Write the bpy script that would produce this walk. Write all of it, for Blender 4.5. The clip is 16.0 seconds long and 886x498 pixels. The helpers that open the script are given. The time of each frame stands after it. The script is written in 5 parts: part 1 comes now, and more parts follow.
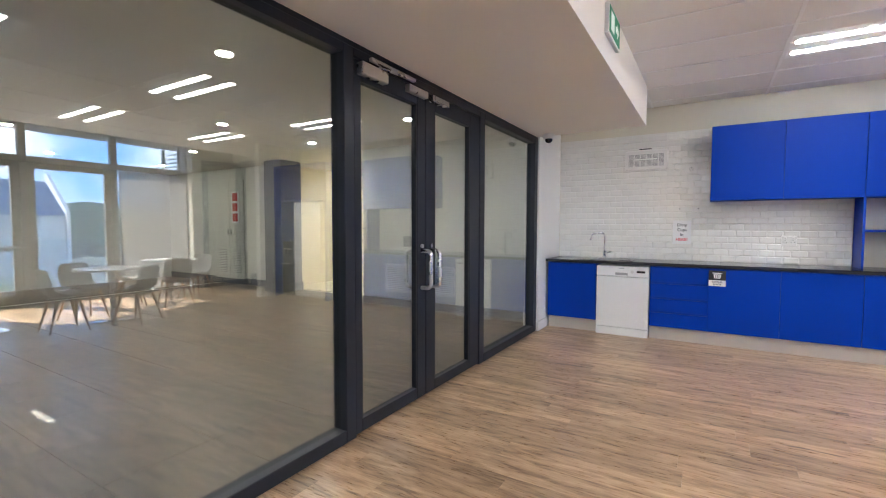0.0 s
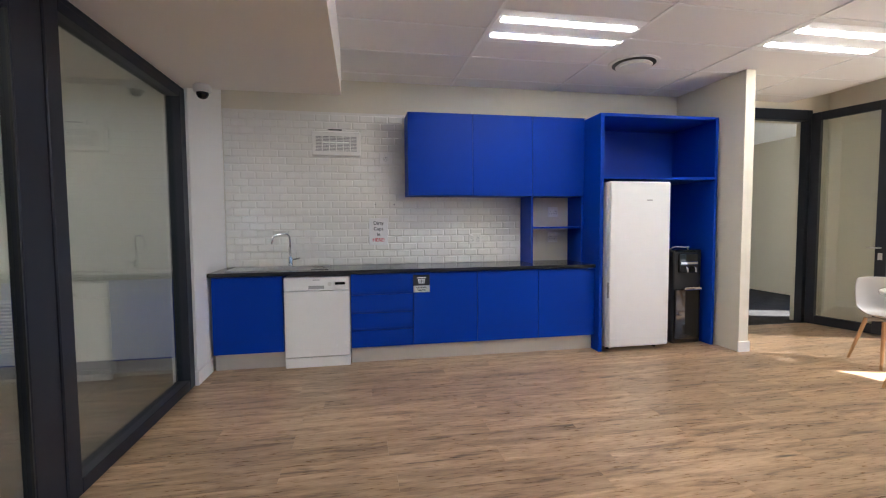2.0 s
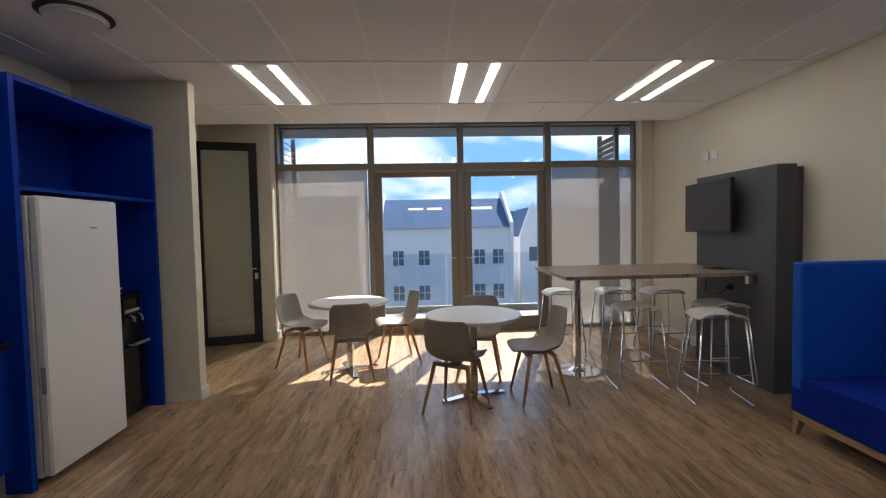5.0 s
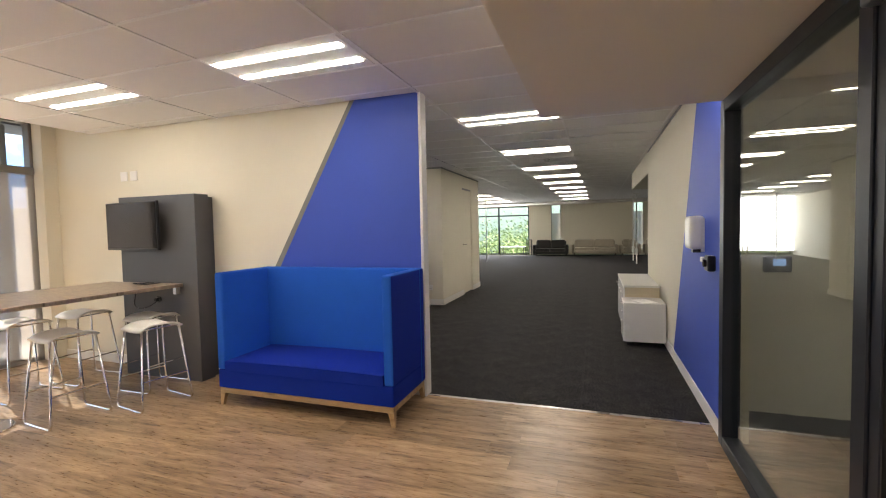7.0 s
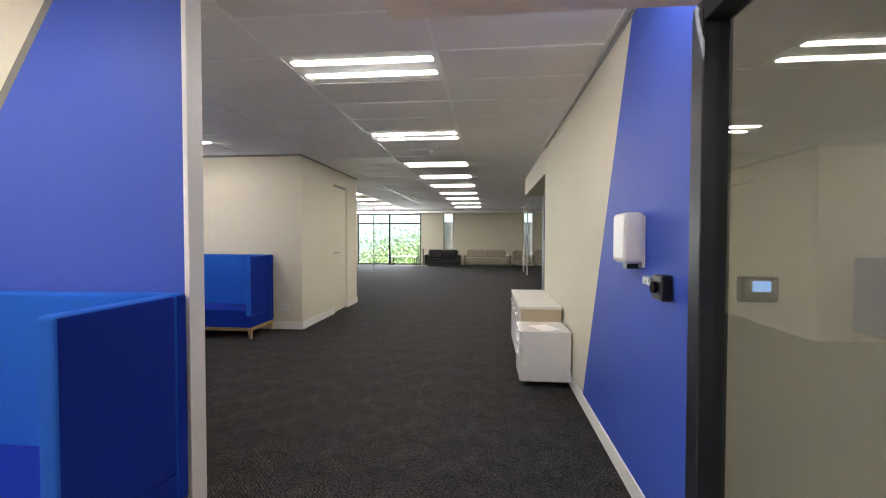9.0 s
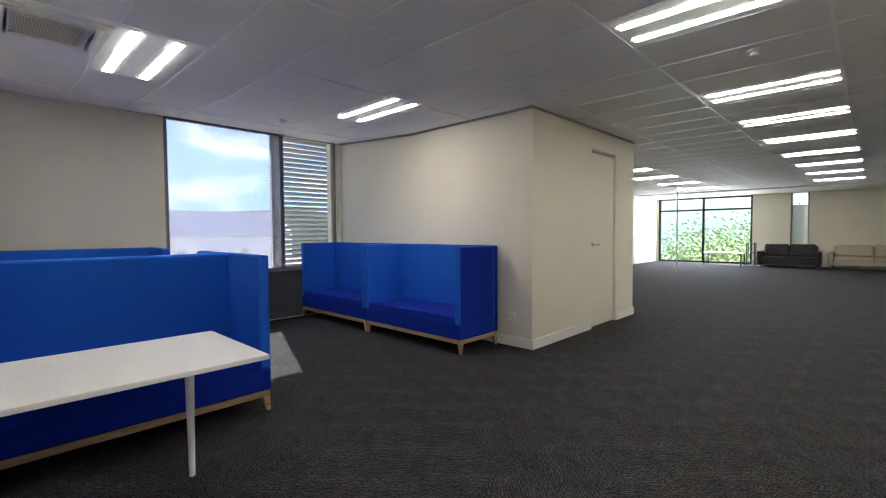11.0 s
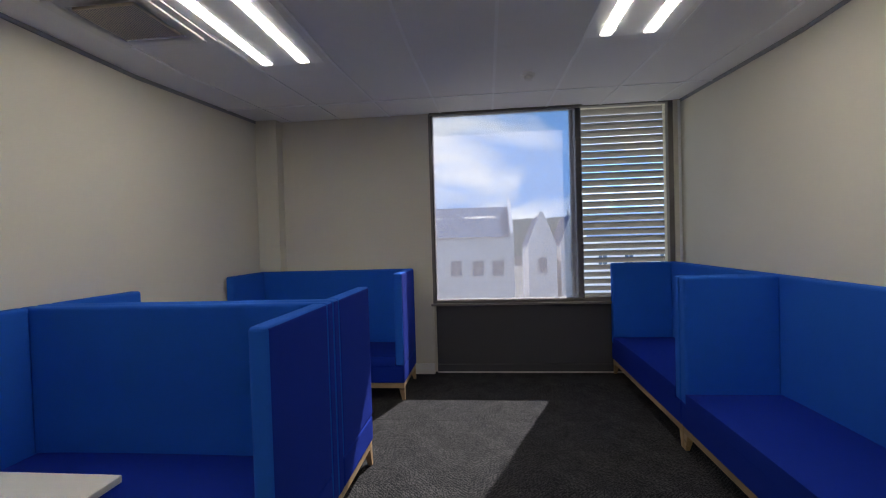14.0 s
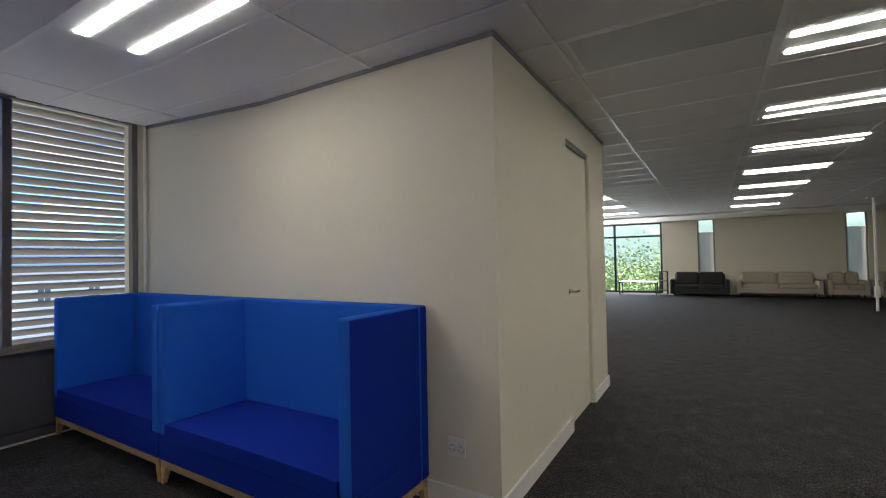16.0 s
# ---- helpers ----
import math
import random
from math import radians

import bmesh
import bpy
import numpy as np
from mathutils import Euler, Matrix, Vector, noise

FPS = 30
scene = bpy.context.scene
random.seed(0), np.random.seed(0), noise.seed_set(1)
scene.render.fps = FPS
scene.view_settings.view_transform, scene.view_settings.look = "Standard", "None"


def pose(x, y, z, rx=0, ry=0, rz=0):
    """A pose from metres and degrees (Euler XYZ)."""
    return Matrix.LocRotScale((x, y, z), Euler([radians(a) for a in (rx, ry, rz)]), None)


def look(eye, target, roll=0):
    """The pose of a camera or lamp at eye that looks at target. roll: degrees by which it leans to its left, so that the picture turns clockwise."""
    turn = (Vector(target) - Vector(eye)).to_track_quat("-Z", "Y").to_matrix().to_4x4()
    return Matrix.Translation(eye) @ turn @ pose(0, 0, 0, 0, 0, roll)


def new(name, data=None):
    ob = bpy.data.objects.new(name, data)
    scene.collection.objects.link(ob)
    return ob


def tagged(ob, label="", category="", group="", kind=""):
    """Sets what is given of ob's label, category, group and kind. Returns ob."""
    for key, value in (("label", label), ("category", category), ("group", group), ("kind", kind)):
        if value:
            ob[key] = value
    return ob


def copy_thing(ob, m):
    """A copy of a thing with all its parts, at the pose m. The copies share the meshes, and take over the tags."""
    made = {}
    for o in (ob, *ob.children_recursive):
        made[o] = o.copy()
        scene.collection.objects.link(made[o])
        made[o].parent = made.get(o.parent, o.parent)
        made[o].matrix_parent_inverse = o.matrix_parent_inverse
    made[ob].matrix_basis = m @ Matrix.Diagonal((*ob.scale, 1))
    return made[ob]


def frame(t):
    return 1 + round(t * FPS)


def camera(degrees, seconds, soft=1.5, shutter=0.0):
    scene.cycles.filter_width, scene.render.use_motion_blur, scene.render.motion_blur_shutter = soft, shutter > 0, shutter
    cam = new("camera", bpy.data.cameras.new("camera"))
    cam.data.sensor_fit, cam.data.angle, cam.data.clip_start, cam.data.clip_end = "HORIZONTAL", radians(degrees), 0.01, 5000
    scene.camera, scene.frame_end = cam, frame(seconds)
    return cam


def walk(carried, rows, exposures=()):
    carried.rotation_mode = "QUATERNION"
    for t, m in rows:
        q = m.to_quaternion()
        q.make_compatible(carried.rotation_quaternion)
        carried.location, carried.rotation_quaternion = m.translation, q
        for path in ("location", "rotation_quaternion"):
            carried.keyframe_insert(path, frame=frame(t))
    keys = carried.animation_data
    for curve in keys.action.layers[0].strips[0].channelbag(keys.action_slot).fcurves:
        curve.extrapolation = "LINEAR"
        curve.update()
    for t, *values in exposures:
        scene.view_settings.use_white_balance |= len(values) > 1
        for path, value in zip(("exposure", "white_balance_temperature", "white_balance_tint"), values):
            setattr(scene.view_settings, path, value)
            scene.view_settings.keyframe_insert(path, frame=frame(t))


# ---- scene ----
cam = camera(89.7, 16.0, soft=1.1)
PATH = [
    (0, (0.773, -0.895, 1.32), (-0.251, 0.819, 1.218), 0.1),
    (0.5, (0.601, -0.626, 1.363), (-0.205, 1.2, 1.23), -0.5),
    (1, (0.477, -0.283, 1.369), (-0.022, 1.649, 1.234), -0.3),
    (1.5, (0.377, 0.146, 1.38), (0.284, 2.138, 1.232), -0.3),
    (2, (0.299, 0.554, 1.325), (0.658, 2.518, 1.214), -0.4),
    (2.5, (0.261, 1.04, 1.359), (1.074, 2.863, 1.227), -0.3),
    (3, (0.192, 1.487, 1.424), (1.478, 3.011, 1.277), 0.0),
    (3.5, (0.345, 1.804, 1.468), (1.957, 2.979, 1.327), -0.3),
    (6, (-0.189, 2.788, 1.531), (1.405, 1.583, 1.446), -1.7),
    (6.5, (-0.212, 2.952, 1.574), (0.85, 1.26, 1.473), -1.6),
    (7, (-0.248, 2.962, 1.577), (0.4, 1.072, 1.486), -1.2),
    (7.5, (-0.28, 2.779, 1.555), (0.05, 0.808, 1.476), -0.6),
    (8, (-0.276, 2.397, 1.527), (-0.127, 0.403, 1.469), 0.1),
    (10.5, (-0.174, -0.699, 1.434), (0.726, -2.484, 1.368), -0.5),
    (11, (-0.109, -1.235, 1.393), (1.276, -2.676, 1.315), -0.4),
    (11.5, (-0.004, -1.739, 1.399), (1.732, -2.729, 1.313), -0.6),
    (12, (0.167, -2.246, 1.415), (2.067, -2.867, 1.346), -1.0),
    (12.5, (0.337, -2.804, 1.467), (2.329, -2.971, 1.411), -1.5),
    (13, (0.679, -3.215, 1.492), (2.676, -3.107, 1.455), -1.8),
    (13.5, (1.123, -3.529, 1.502), (3.113, -3.333, 1.458), -1.6),
    (14, (1.682, -3.616, 1.525), (3.671, -3.412, 1.484), -1.7),
    (14.5, (2.101, -3.636, 1.524), (4.101, -3.593, 1.506), -1.3),
    (15, (2.098, -3.49, 1.538), (4.005, -4.09, 1.508), -1.4),
    (15.5, (1.813, -3.317, 1.511), (3.372, -4.57, 1.524), -0.7),
    (16, (1.663, -3.314, 1.506), (2.695, -5.027, 1.549), -1.1),
]
EXPOSURES = [(0, 3.48, 5850, 10), (1.5, 3.3, 5900, 10), (2.5, 2.5, 6050, 10), (3.5, 1.7, 6200, 10), (6.0, 1.3, 6600, 10), (6.5, 1.65, 6900, 11), (7.0, 2.85, 7100, 11),
             (8.0, 3.25, 6900, 11), (10.5, 3.15, 6350, 10), (12, 2.8, 6350, 10), (13.5, 2.5, 6450, 10), (14.5, 2.2, 6500, 10), (15.5, 2.45, 6350, 10), (16, 2.55, 6400, 10)]
SKY_STRENGTH, SUN_STRENGTH, CLOUD, TUBE_POWER = 0.12, 5.0, 0.62, 5.0
DAY_C = 40
walk(cam, [(t, look(eye, target, roll)) for t, eye, target, roll in PATH],
     exposures=EXPOSURES)

# ---- world, sun, daylight ----
SUN_DIR = Vector((0.94, -0.35, 0.93)).normalized()
world = bpy.data.worlds.new("world")
scene.world = world
world.use_nodes = True
wn = world.node_tree.nodes
sky = wn.new("ShaderNodeTexSky")
sky.sky_type = "NISHITA"
sky.sun_disc = False
sky.sun_elevation = math.asin(SUN_DIR.z)
sky.sun_rotation = math.atan2(SUN_DIR.x, SUN_DIR.y)
world.node_tree.links.new(sky.outputs[0], wn["Background"].inputs[0])
wn["Background"].inputs[1].default_value = SKY_STRENGTH
sun = new("sun", bpy.data.lights.new("sun", "SUN"))
sun.data.energy, sun.data.angle, sun.data.color = SUN_STRENGTH, radians(0.6), (1.0, 0.95, 0.87)
sun.matrix_world = look(SUN_DIR * 60, (0, 0, 0))


def window_light(name, eye, target, sx, sy, watts):
    """An area lamp added at a window's opening to stand in for sky light."""
    ob = new(name, bpy.data.lights.new(name, "AREA"))
    ob.data.shape, ob.data.size, ob.data.size_y, ob.data.energy = "RECTANGLE", sx, sy, watts
    ob.data.color = (0.9, 0.95, 1.0)
    ob.matrix_world = look(eye, target)
    return ob


# Added lamp just inside the far window, for the floor's sheen.
window_light("office_sky_fill", (5.5, -22.4, 1.5), (5.5, 0, 1.2), 4.0, 2.6, DAY_C)


# ---- materials ----
def mat(name, color, rough=0.5, metal=0.0, vary=0.06, scale=6.0, fine=0.03, bump=0.05, bump_scale=120.0, spec=0.5, random_tint=0.0):
    """Paint, plastic, cloth or metal: two scales of tint, slight relief, uneven gloss."""
    m = bpy.data.materials.new(name)
    m.use_nodes = True
    n, l = m.node_tree.nodes, m.node_tree.links
    b = n["Principled BSDF"]
    co = n.new("ShaderNodeTexCoord")
    big, small = n.new("ShaderNodeTexNoise"), n.new("ShaderNodeTexNoise")
    big.inputs["Scale"].default_value, small.inputs["Scale"].default_value = scale, bump_scale
    big.inputs["Detail"].default_value = 4
    for t in (big, small):
        l.new(co.outputs["Object"], t.inputs["Vector"])
    hsv = n.new("ShaderNodeHueSaturation")
    hsv.inputs["Color"].default_value = (*color, 1)
    add = n.new("ShaderNodeMath")
    add.operation = "MULTIPLY_ADD"
    l.new(big.outputs["Fac"], add.inputs[0])
    add.inputs[1].default_value, add.inputs[2].default_value = vary * 2, 1 - vary
    add2 = n.new("ShaderNodeMath")
    add2.operation = "MULTIPLY_ADD"
    l.new(small.outputs["Fac"], add2.inputs[0])
    add2.inputs[1].default_value = fine * 2
    l.new(add.outputs[0], add2.inputs[2])
    last = add2.outputs[0]
    if random_tint:
        info, add3 = n.new("ShaderNodeObjectInfo"), n.new("ShaderNodeMath")
        add3.operation = "MULTIPLY_ADD"
        l.new(info.outputs["Random"], add3.inputs[0])
        add3.inputs[1].default_value = random_tint
        l.new(last, add3.inputs[2])
        last = add3.outputs[0]
    l.new(last, hsv.inputs["Value"])
    l.new(hsv.outputs[0], b.inputs["Base Color"])
    ro = n.new("ShaderNodeMapRange")
    ro.inputs[3].default_value, ro.inputs[4].default_value = max(0.02, rough - 0.06), min(1, rough + 0.06)
    l.new(big.outputs["Fac"], ro.inputs[0])
    l.new(ro.outputs[0], b.inputs["Roughness"])
    b.inputs["Metallic"].default_value = metal
    b.inputs["Specular IOR Level"].default_value = spec
    if bump:
        bp = n.new("ShaderNodeBump")
        bp.inputs["Strength"].default_value, bp.inputs["Distance"].default_value = bump, 0.004
        l.new(small.outputs["Fac"], bp.inputs["Height"])
        l.new(bp.outputs[0], b.inputs["Normal"])
    return m


def glow(name, color, strength):
    m = bpy.data.materials.new(name)
    m.use_nodes = True
    b = m.node_tree.nodes["Principled BSDF"]
    b.inputs["Base Color"].default_value = (*color, 1)
    b.inputs["Emission Color"].default_value = (*color, 1)
    b.inputs["Emission Strength"].default_value = strength
    return m


def glass_mat(name, tint, gloss=0.08, haze=0.0, haze_color=(0.8, 0.8, 0.8)):
    """Thin pane: clear with a mirror coat that grows at grazing angles."""
    m = bpy.data.materials.new(name)
    m.use_nodes = True
    n, l = m.node_tree.nodes, m.node_tree.links
    n.remove(n["Principled BSDF"])
    tr, gl, mix = n.new("ShaderNodeBsdfTransparent"), n.new("ShaderNodeBsdfGlossy"), n.new("ShaderNodeMixShader")
    tr.inputs[0].default_value = (*tint, 1)
    gl.inputs["Roughness"].default_value = 0.0
    fr, pw, mr = n.new("ShaderNodeLayerWeight"), n.new("ShaderNodeMath"), n.new("ShaderNodeMapRange")
    fr.inputs["Blend"].default_value = 0.5
    pw.operation = "POWER"
    pw.inputs[1].default_value = 4.0
    l.new(fr.outputs["Facing"], pw.inputs[0])
    mr.inputs[3].default_value, mr.inputs[4].default_value = gloss, (0.8 if gloss else 0.0)
    l.new(pw.outputs[0], mr.inputs[0])
    l.new(mr.outputs[0], mix.inputs[0])
    l.new(tr.outputs[0], mix.inputs[1])
    l.new(gl.outputs[0], mix.inputs[2])
    out = mix
    if haze:
        df, mx = n.new("ShaderNodeBsdfDiffuse"), n.new("ShaderNodeMixShader")
        tl, ad = n.new("ShaderNodeBsdfTranslucent"), n.new("ShaderNodeMixShader")
        df.inputs[0].default_value = tl.inputs[0].default_value = (*haze_color, 1)
        ad.inputs[0].default_value = 0.3
        l.new(df.outputs[0], ad.inputs[1])
        l.new(tl.outputs[0], ad.inputs[2])
        mx.inputs[0].default_value = haze
        l.new(mix.outputs[0], mx.inputs[1])
        l.new(ad.outputs[0], mx.inputs[2])
        out = mx
    l.new(out.outputs[0], n["Material Output"].inputs[0])
    return m


def wood_mat(name, dark, mid, light, rough, stretch, along_x=True, by_piece=True, scale=1.0):
    """Boards with long grain, knots and a tint of their own."""
    m = bpy.data.materials.new(name)
    m.use_nodes = True
    n, l = m.node_tree.nodes, m.node_tree.links
    b = n["Principled BSDF"]
    co, mp = n.new("ShaderNodeTexCoord"), n.new("ShaderNodeMapping")
    info, comb = n.new("ShaderNodeObjectInfo"), n.new("ShaderNodeCombineXYZ")
    shift = n.new("ShaderNodeMath")
    shift.operation = "MULTIPLY"
    l.new(info.outputs["Random"], shift.inputs[0])
    shift.inputs[1].default_value = 37.0 if by_piece else 0.0
    for i in range(3):
        l.new(shift.outputs[0], comb.inputs[i])
    l.new(comb.outputs[0], mp.inputs["Location"])
    mp.inputs["Scale"].default_value = (scale, stretch * scale, stretch * scale) if along_x else (stretch * scale, stretch * scale, scale)
    l.new(co.outputs["Object"], mp.inputs["Vector"])
    g, k, f = n.new("ShaderNodeTexNoise"), n.new("ShaderNodeTexNoise"), n.new("ShaderNodeTexNoise")
    g.inputs["Scale"].default_value, g.inputs["Detail"].default_value, g.inputs["Distortion"].default_value = 2.4, 6, 0.8
    k.inputs["Scale"].default_value, k.inputs["Detail"].default_value = 3.4, 3
    f.inputs["Scale"].default_value, f.inputs["Detail"].default_value = 14, 8
    for t in (g, k, f):
        l.new(mp.outputs[0], t.inputs["Vector"])
    ramp = n.new("ShaderNodeValToRGB")
    e = ramp.color_ramp.elements
    e[0].position, e[0].color = 0.30, (*dark, 1)
    e[1].position, e[1].color = 0.72, (*light, 1)
    ramp.color_ramp.elements.new(0.48).color = (*mid, 1)
    sm = n.new("ShaderNodeMath")
    sm.operation = "MULTIPLY_ADD"
    l.new(f.outputs["Fac"], sm.inputs[0])
    sm.inputs[1].default_value = 0.35
    sb = n.new("ShaderNodeMath")
    sb.operation = "MULTIPLY_ADD"
    l.new(g.outputs["Fac"], sb.inputs[0])
    sb.inputs[1].default_value, sb.inputs[2].default_value = 0.75, -0.06
    l.new(sb.outputs[0], sm.inputs[2])
    l.new(sm.outputs[0], ramp.inputs[0])
    hs, vr = n.new("ShaderNodeHueSaturation"), n.new("ShaderNodeMapRange")
    vr.inputs[3].default_value, vr.inputs[4].default_value = (0.78, 1.16) if by_piece else (1, 1)
    l.new(info.outputs["Random"], vr.inputs[0])
    l.new(vr.outputs[0], hs.inputs["Value"])
    l.new(ramp.outputs[0], hs.inputs["Color"])
    knot, kr = n.new("ShaderNodeMix"), n.new("ShaderNodeMapRange")
    knot.data_type = "RGBA"
    kr.inputs[1].default_value, kr.inputs[2].default_value = 0.61, 0.78
    l.new(k.outputs["Fac"], kr.inputs[0])
    l.new(kr.outputs[0], knot.inputs[0])
    l.new(hs.outputs[0], knot.inputs[6])
    knot.inputs[7].default_value = (*[c * 0.45 for c in dark], 1)
    l.new(knot.outputs[2], b.inputs["Base Color"])
    rr = n.new("ShaderNodeMapRange")
    rr.inputs[3].default_value, rr.inputs[4].default_value = rough - 0.08, rough + 0.1
    l.new(f.outputs["Fac"], rr.inputs[0])
    l.new(rr.outputs[0], b.inputs["Roughness"])
    bp = n.new("ShaderNodeBump")
    bp.inputs["Strength"].default_value, bp.inputs["Distance"].default_value = 0.06, 0.003
    l.new(f.outputs["Fac"], bp.inputs["Height"])
    l.new(bp.outputs[0], b.inputs["Normal"])
    return m


def carpet_mat(name, by_piece=True):
    """Charcoal tile with a diagonal rib, turned from tile to tile, and brown flecks."""
    m = bpy.data.materials.new(name)
    m.use_nodes = True
    n, l = m.node_tree.nodes, m.node_tree.links
    b = n["Principled BSDF"]
    co, mp, info = n.new("ShaderNodeTexCoord"), n.new("ShaderNodeMapping"), n.new("ShaderNodeObjectInfo")
    sn, mu = n.new("ShaderNodeMath"), n.new("ShaderNodeMath")
    sn.operation, mu.operation = "GREATER_THAN", "MULTIPLY_ADD"
    l.new(info.outputs["Random"], sn.inputs[0])
    sn.inputs[1].default_value = 0.5
    l.new(sn.outputs[0], mu.inputs[0])
    mu.inputs[1].default_value, mu.inputs[2].default_value = (1.5708 if by_piece else 0.0), 0.7854
    comb = n.new("ShaderNodeCombineXYZ")
    l.new(mu.outputs[0], comb.inputs[2])
    l.new(comb.outputs[0], mp.inputs["Rotation"])
    l.new(co.outputs["Object"], mp.inputs["Vector"])
    wv, ns, bg = n.new("ShaderNodeTexWave"), n.new("ShaderNodeTexNoise"), n.new("ShaderNodeTexNoise")
    wv.inputs["Scale"].default_value, wv.inputs["Distortion"].default_value, wv.inputs["Detail"].default_value = 17, 9.0, 4
    wv.inputs["Detail Scale"].default_value = 3
    ns.inputs["Scale"].default_value, ns.inputs["Detail"].default_value = 75, 4
    bg.inputs["Scale"].default_value, bg.inputs["Detail"].default_value = 7.0, 6
    l.new(mp.outputs[0], wv.inputs["Vector"])
    l.new(co.outputs["Object"], ns.inputs["Vector"])
    l.new(co.outputs["Object"], bg.inputs["Vector"])
    mx = n.new("ShaderNodeMath")
    mx.operation = "MULTIPLY"
    l.new(wv.outputs["Fac"], mx.inputs[0])
    l.new(ns.outputs["Fac"], mx.inputs[1])
    ramp = n.new("ShaderNodeValToRGB")
    e = ramp.color_ramp.elements
    e[0].position, e[0].color = 0.12, (0.012, 0.012, 0.013, 1)
    e[1].position, e[1].color = 0.60, (0.078, 0.073, 0.072, 1)
    l.new(mx.outputs[0] if by_piece else ns.outputs["Fac"], ramp.inputs[0])
    if not by_piece:
        e[0].position, e[1].position = 0.25, 0.95
    hs, vr = n.new("ShaderNodeHueSaturation"), n.new("ShaderNodeMapRange")
    vr.inputs[3].default_value, vr.inputs[4].default_value = 0.35, 1.75
    l.new(bg.outputs["Fac"], vr.inputs[0])
    l.new(vr.outputs[0], hs.inputs["Value"])
    l.new(ramp.outputs[0], hs.inputs["Color"])
    l.new(hs.outputs[0], b.inputs["Base Color"])
    b.inputs["Roughness"].default_value = 0.95
    b.inputs["Specular IOR Level"].default_value = 0.15
    bp = n.new("ShaderNodeBump")
    bp.inputs["Strength"].default_value, bp.inputs["Distance"].default_value = 0.6, 0.004
    l.new(mx.outputs[0], bp.inputs["Height"])
    l.new(bp.outputs[0], b.inputs["Normal"])
    return m


def cloud_mat():
    m = bpy.data.materials.new("sky_clouds")
    m.use_nodes = True
    n, l = m.node_tree.nodes, m.node_tree.links
    n.remove(n["Principled BSDF"])
    em, co, mp, ns, ramp = (n.new(k) for k in ("ShaderNodeEmission", "ShaderNodeTexCoord", "ShaderNodeMapping", "ShaderNodeTexNoise", "ShaderNodeValToRGB"))
    mp.inputs["Scale"].default_value = (0.012, 0.012, 0.026)
    ns.inputs["Scale"].default_value, ns.inputs["Detail"].default_value, ns.inputs["Distortion"].default_value = 1.0, 8, 0.4
    e = ramp.color_ramp.elements
    e[0].position, e[0].color = 0.48, (0.20, 0.43, 0.85, 1)
    e[1].position, e[1].color = 0.65, (1.0, 1.0, 1.0, 1)
    l.new(co.outputs["Object"], mp.inputs["Vector"])
    l.new(mp.outputs[0], ns.inputs["Vector"])
    l.new(ns.outputs["Fac"], ramp.inputs[0])
    l.new(ramp.outputs[0], em.inputs[0])
    em.inputs[1].default_value = CLOUD
    l.new(em.outputs[0], n["Material Output"].inputs[0])
    return m


WALL = mat("cream_wall_paint", (0.72, 0.68, 0.57), 0.75, vary=0.03, scale=1.2, fine=0.01, bump=0.08, bump_scale=260)
WHITE = mat("white_paint", (0.8, 0.79, 0.76), 0.55, vary=0.02, scale=2, fine=0.01, bump=0.05, bump_scale=200)
SOFFIT = mat("soffit_paint", (0.84, 0.80, 0.74), 0.8, vary=0.03, scale=1, fine=0.01, bump=0.05, bump_scale=200)
BLUE_WALL = mat("blue_wall_paint", (0.035, 0.085, 0.48), 0.6, vary=0.04, scale=1.5, fine=0.01, bump=0.06, bump_scale=260)
GREY_STRIPE = mat("grey_stripe_paint", (0.20, 0.20, 0.18), 0.7)
TILE_CEIL = mat("mineral_ceiling_tile", (0.82, 0.81, 0.80), 0.9, vary=0.03, scale=0.9, fine=0.05, bump=0.15, bump_scale=180)
TBAR = mat("white_ceiling_grid", (0.88, 0.88, 0.88), 0.4)
SHADOW_TRIM = mat("grey_shadow_trim", (0.30, 0.30, 0.30), 0.6)
DARK_ALU = mat("charcoal_powder_coat", (0.016, 0.019, 0.027), 0.42, vary=0.08, fine=0.04, bump=0.05, bump_scale=500, spec=0.3)
GREY_ALU = mat("grey_brown_powder_coat", (0.20, 0.185, 0.165), 0.45, vary=0.06, bump_scale=500)
STEEL = mat("brushed_steel", (0.62, 0.61, 0.60), 0.28, 1.0, vary=0.05, bump=0.03)
CHROME = mat("chrome", (0.82, 0.82, 0.83), 0.08, 1.0, vary=0.02, bump=0.0)
BLUE_CAB = mat("royal_blue_melamine", (0.003, 0.040, 0.36), 0.42, vary=0.05, scale=2, fine=0.02, bump=0.03, bump_scale=400, spec=0.12)
BLUE_CAB_IN = mat("royal_blue_board", (0.003, 0.036, 0.32), 0.5, vary=0.05, scale=2, spec=0.22)
COUNTER = mat("black_granite", (0.022, 0.022, 0.024), 0.16, vary=0.25, scale=60, fine=0.2, bump=0.01)
KICK = mat("brushed_aluminium_kick", (0.62, 0.58, 0.52), 0.45, 0.3, vary=0.06)
METRO = mat("white_glazed_tile", (0.80, 0.79, 0.75), 0.12, vary=0.03, scale=3, fine=0.01, bump=0.02, bump_scale=30, random_tint=0.04)
GROUT = mat("white_grout", (0.78, 0.77, 0.73), 0.9)
APPLIANCE = mat("white_enamel", (0.78, 0.78, 0.78), 0.25, vary=0.02, bump=0.02)
PLASTIC_W = mat("white_plastic", (0.78, 0.77, 0.74), 0.4, vary=0.03)
BLACK = mat("black_plastic", (0.012, 0.012, 0.013), 0.3, vary=0.1)
BLACK_GLOSS = mat("black_gloss", (0.008, 0.008, 0.010), 0.06, vary=0.1, bump=0)
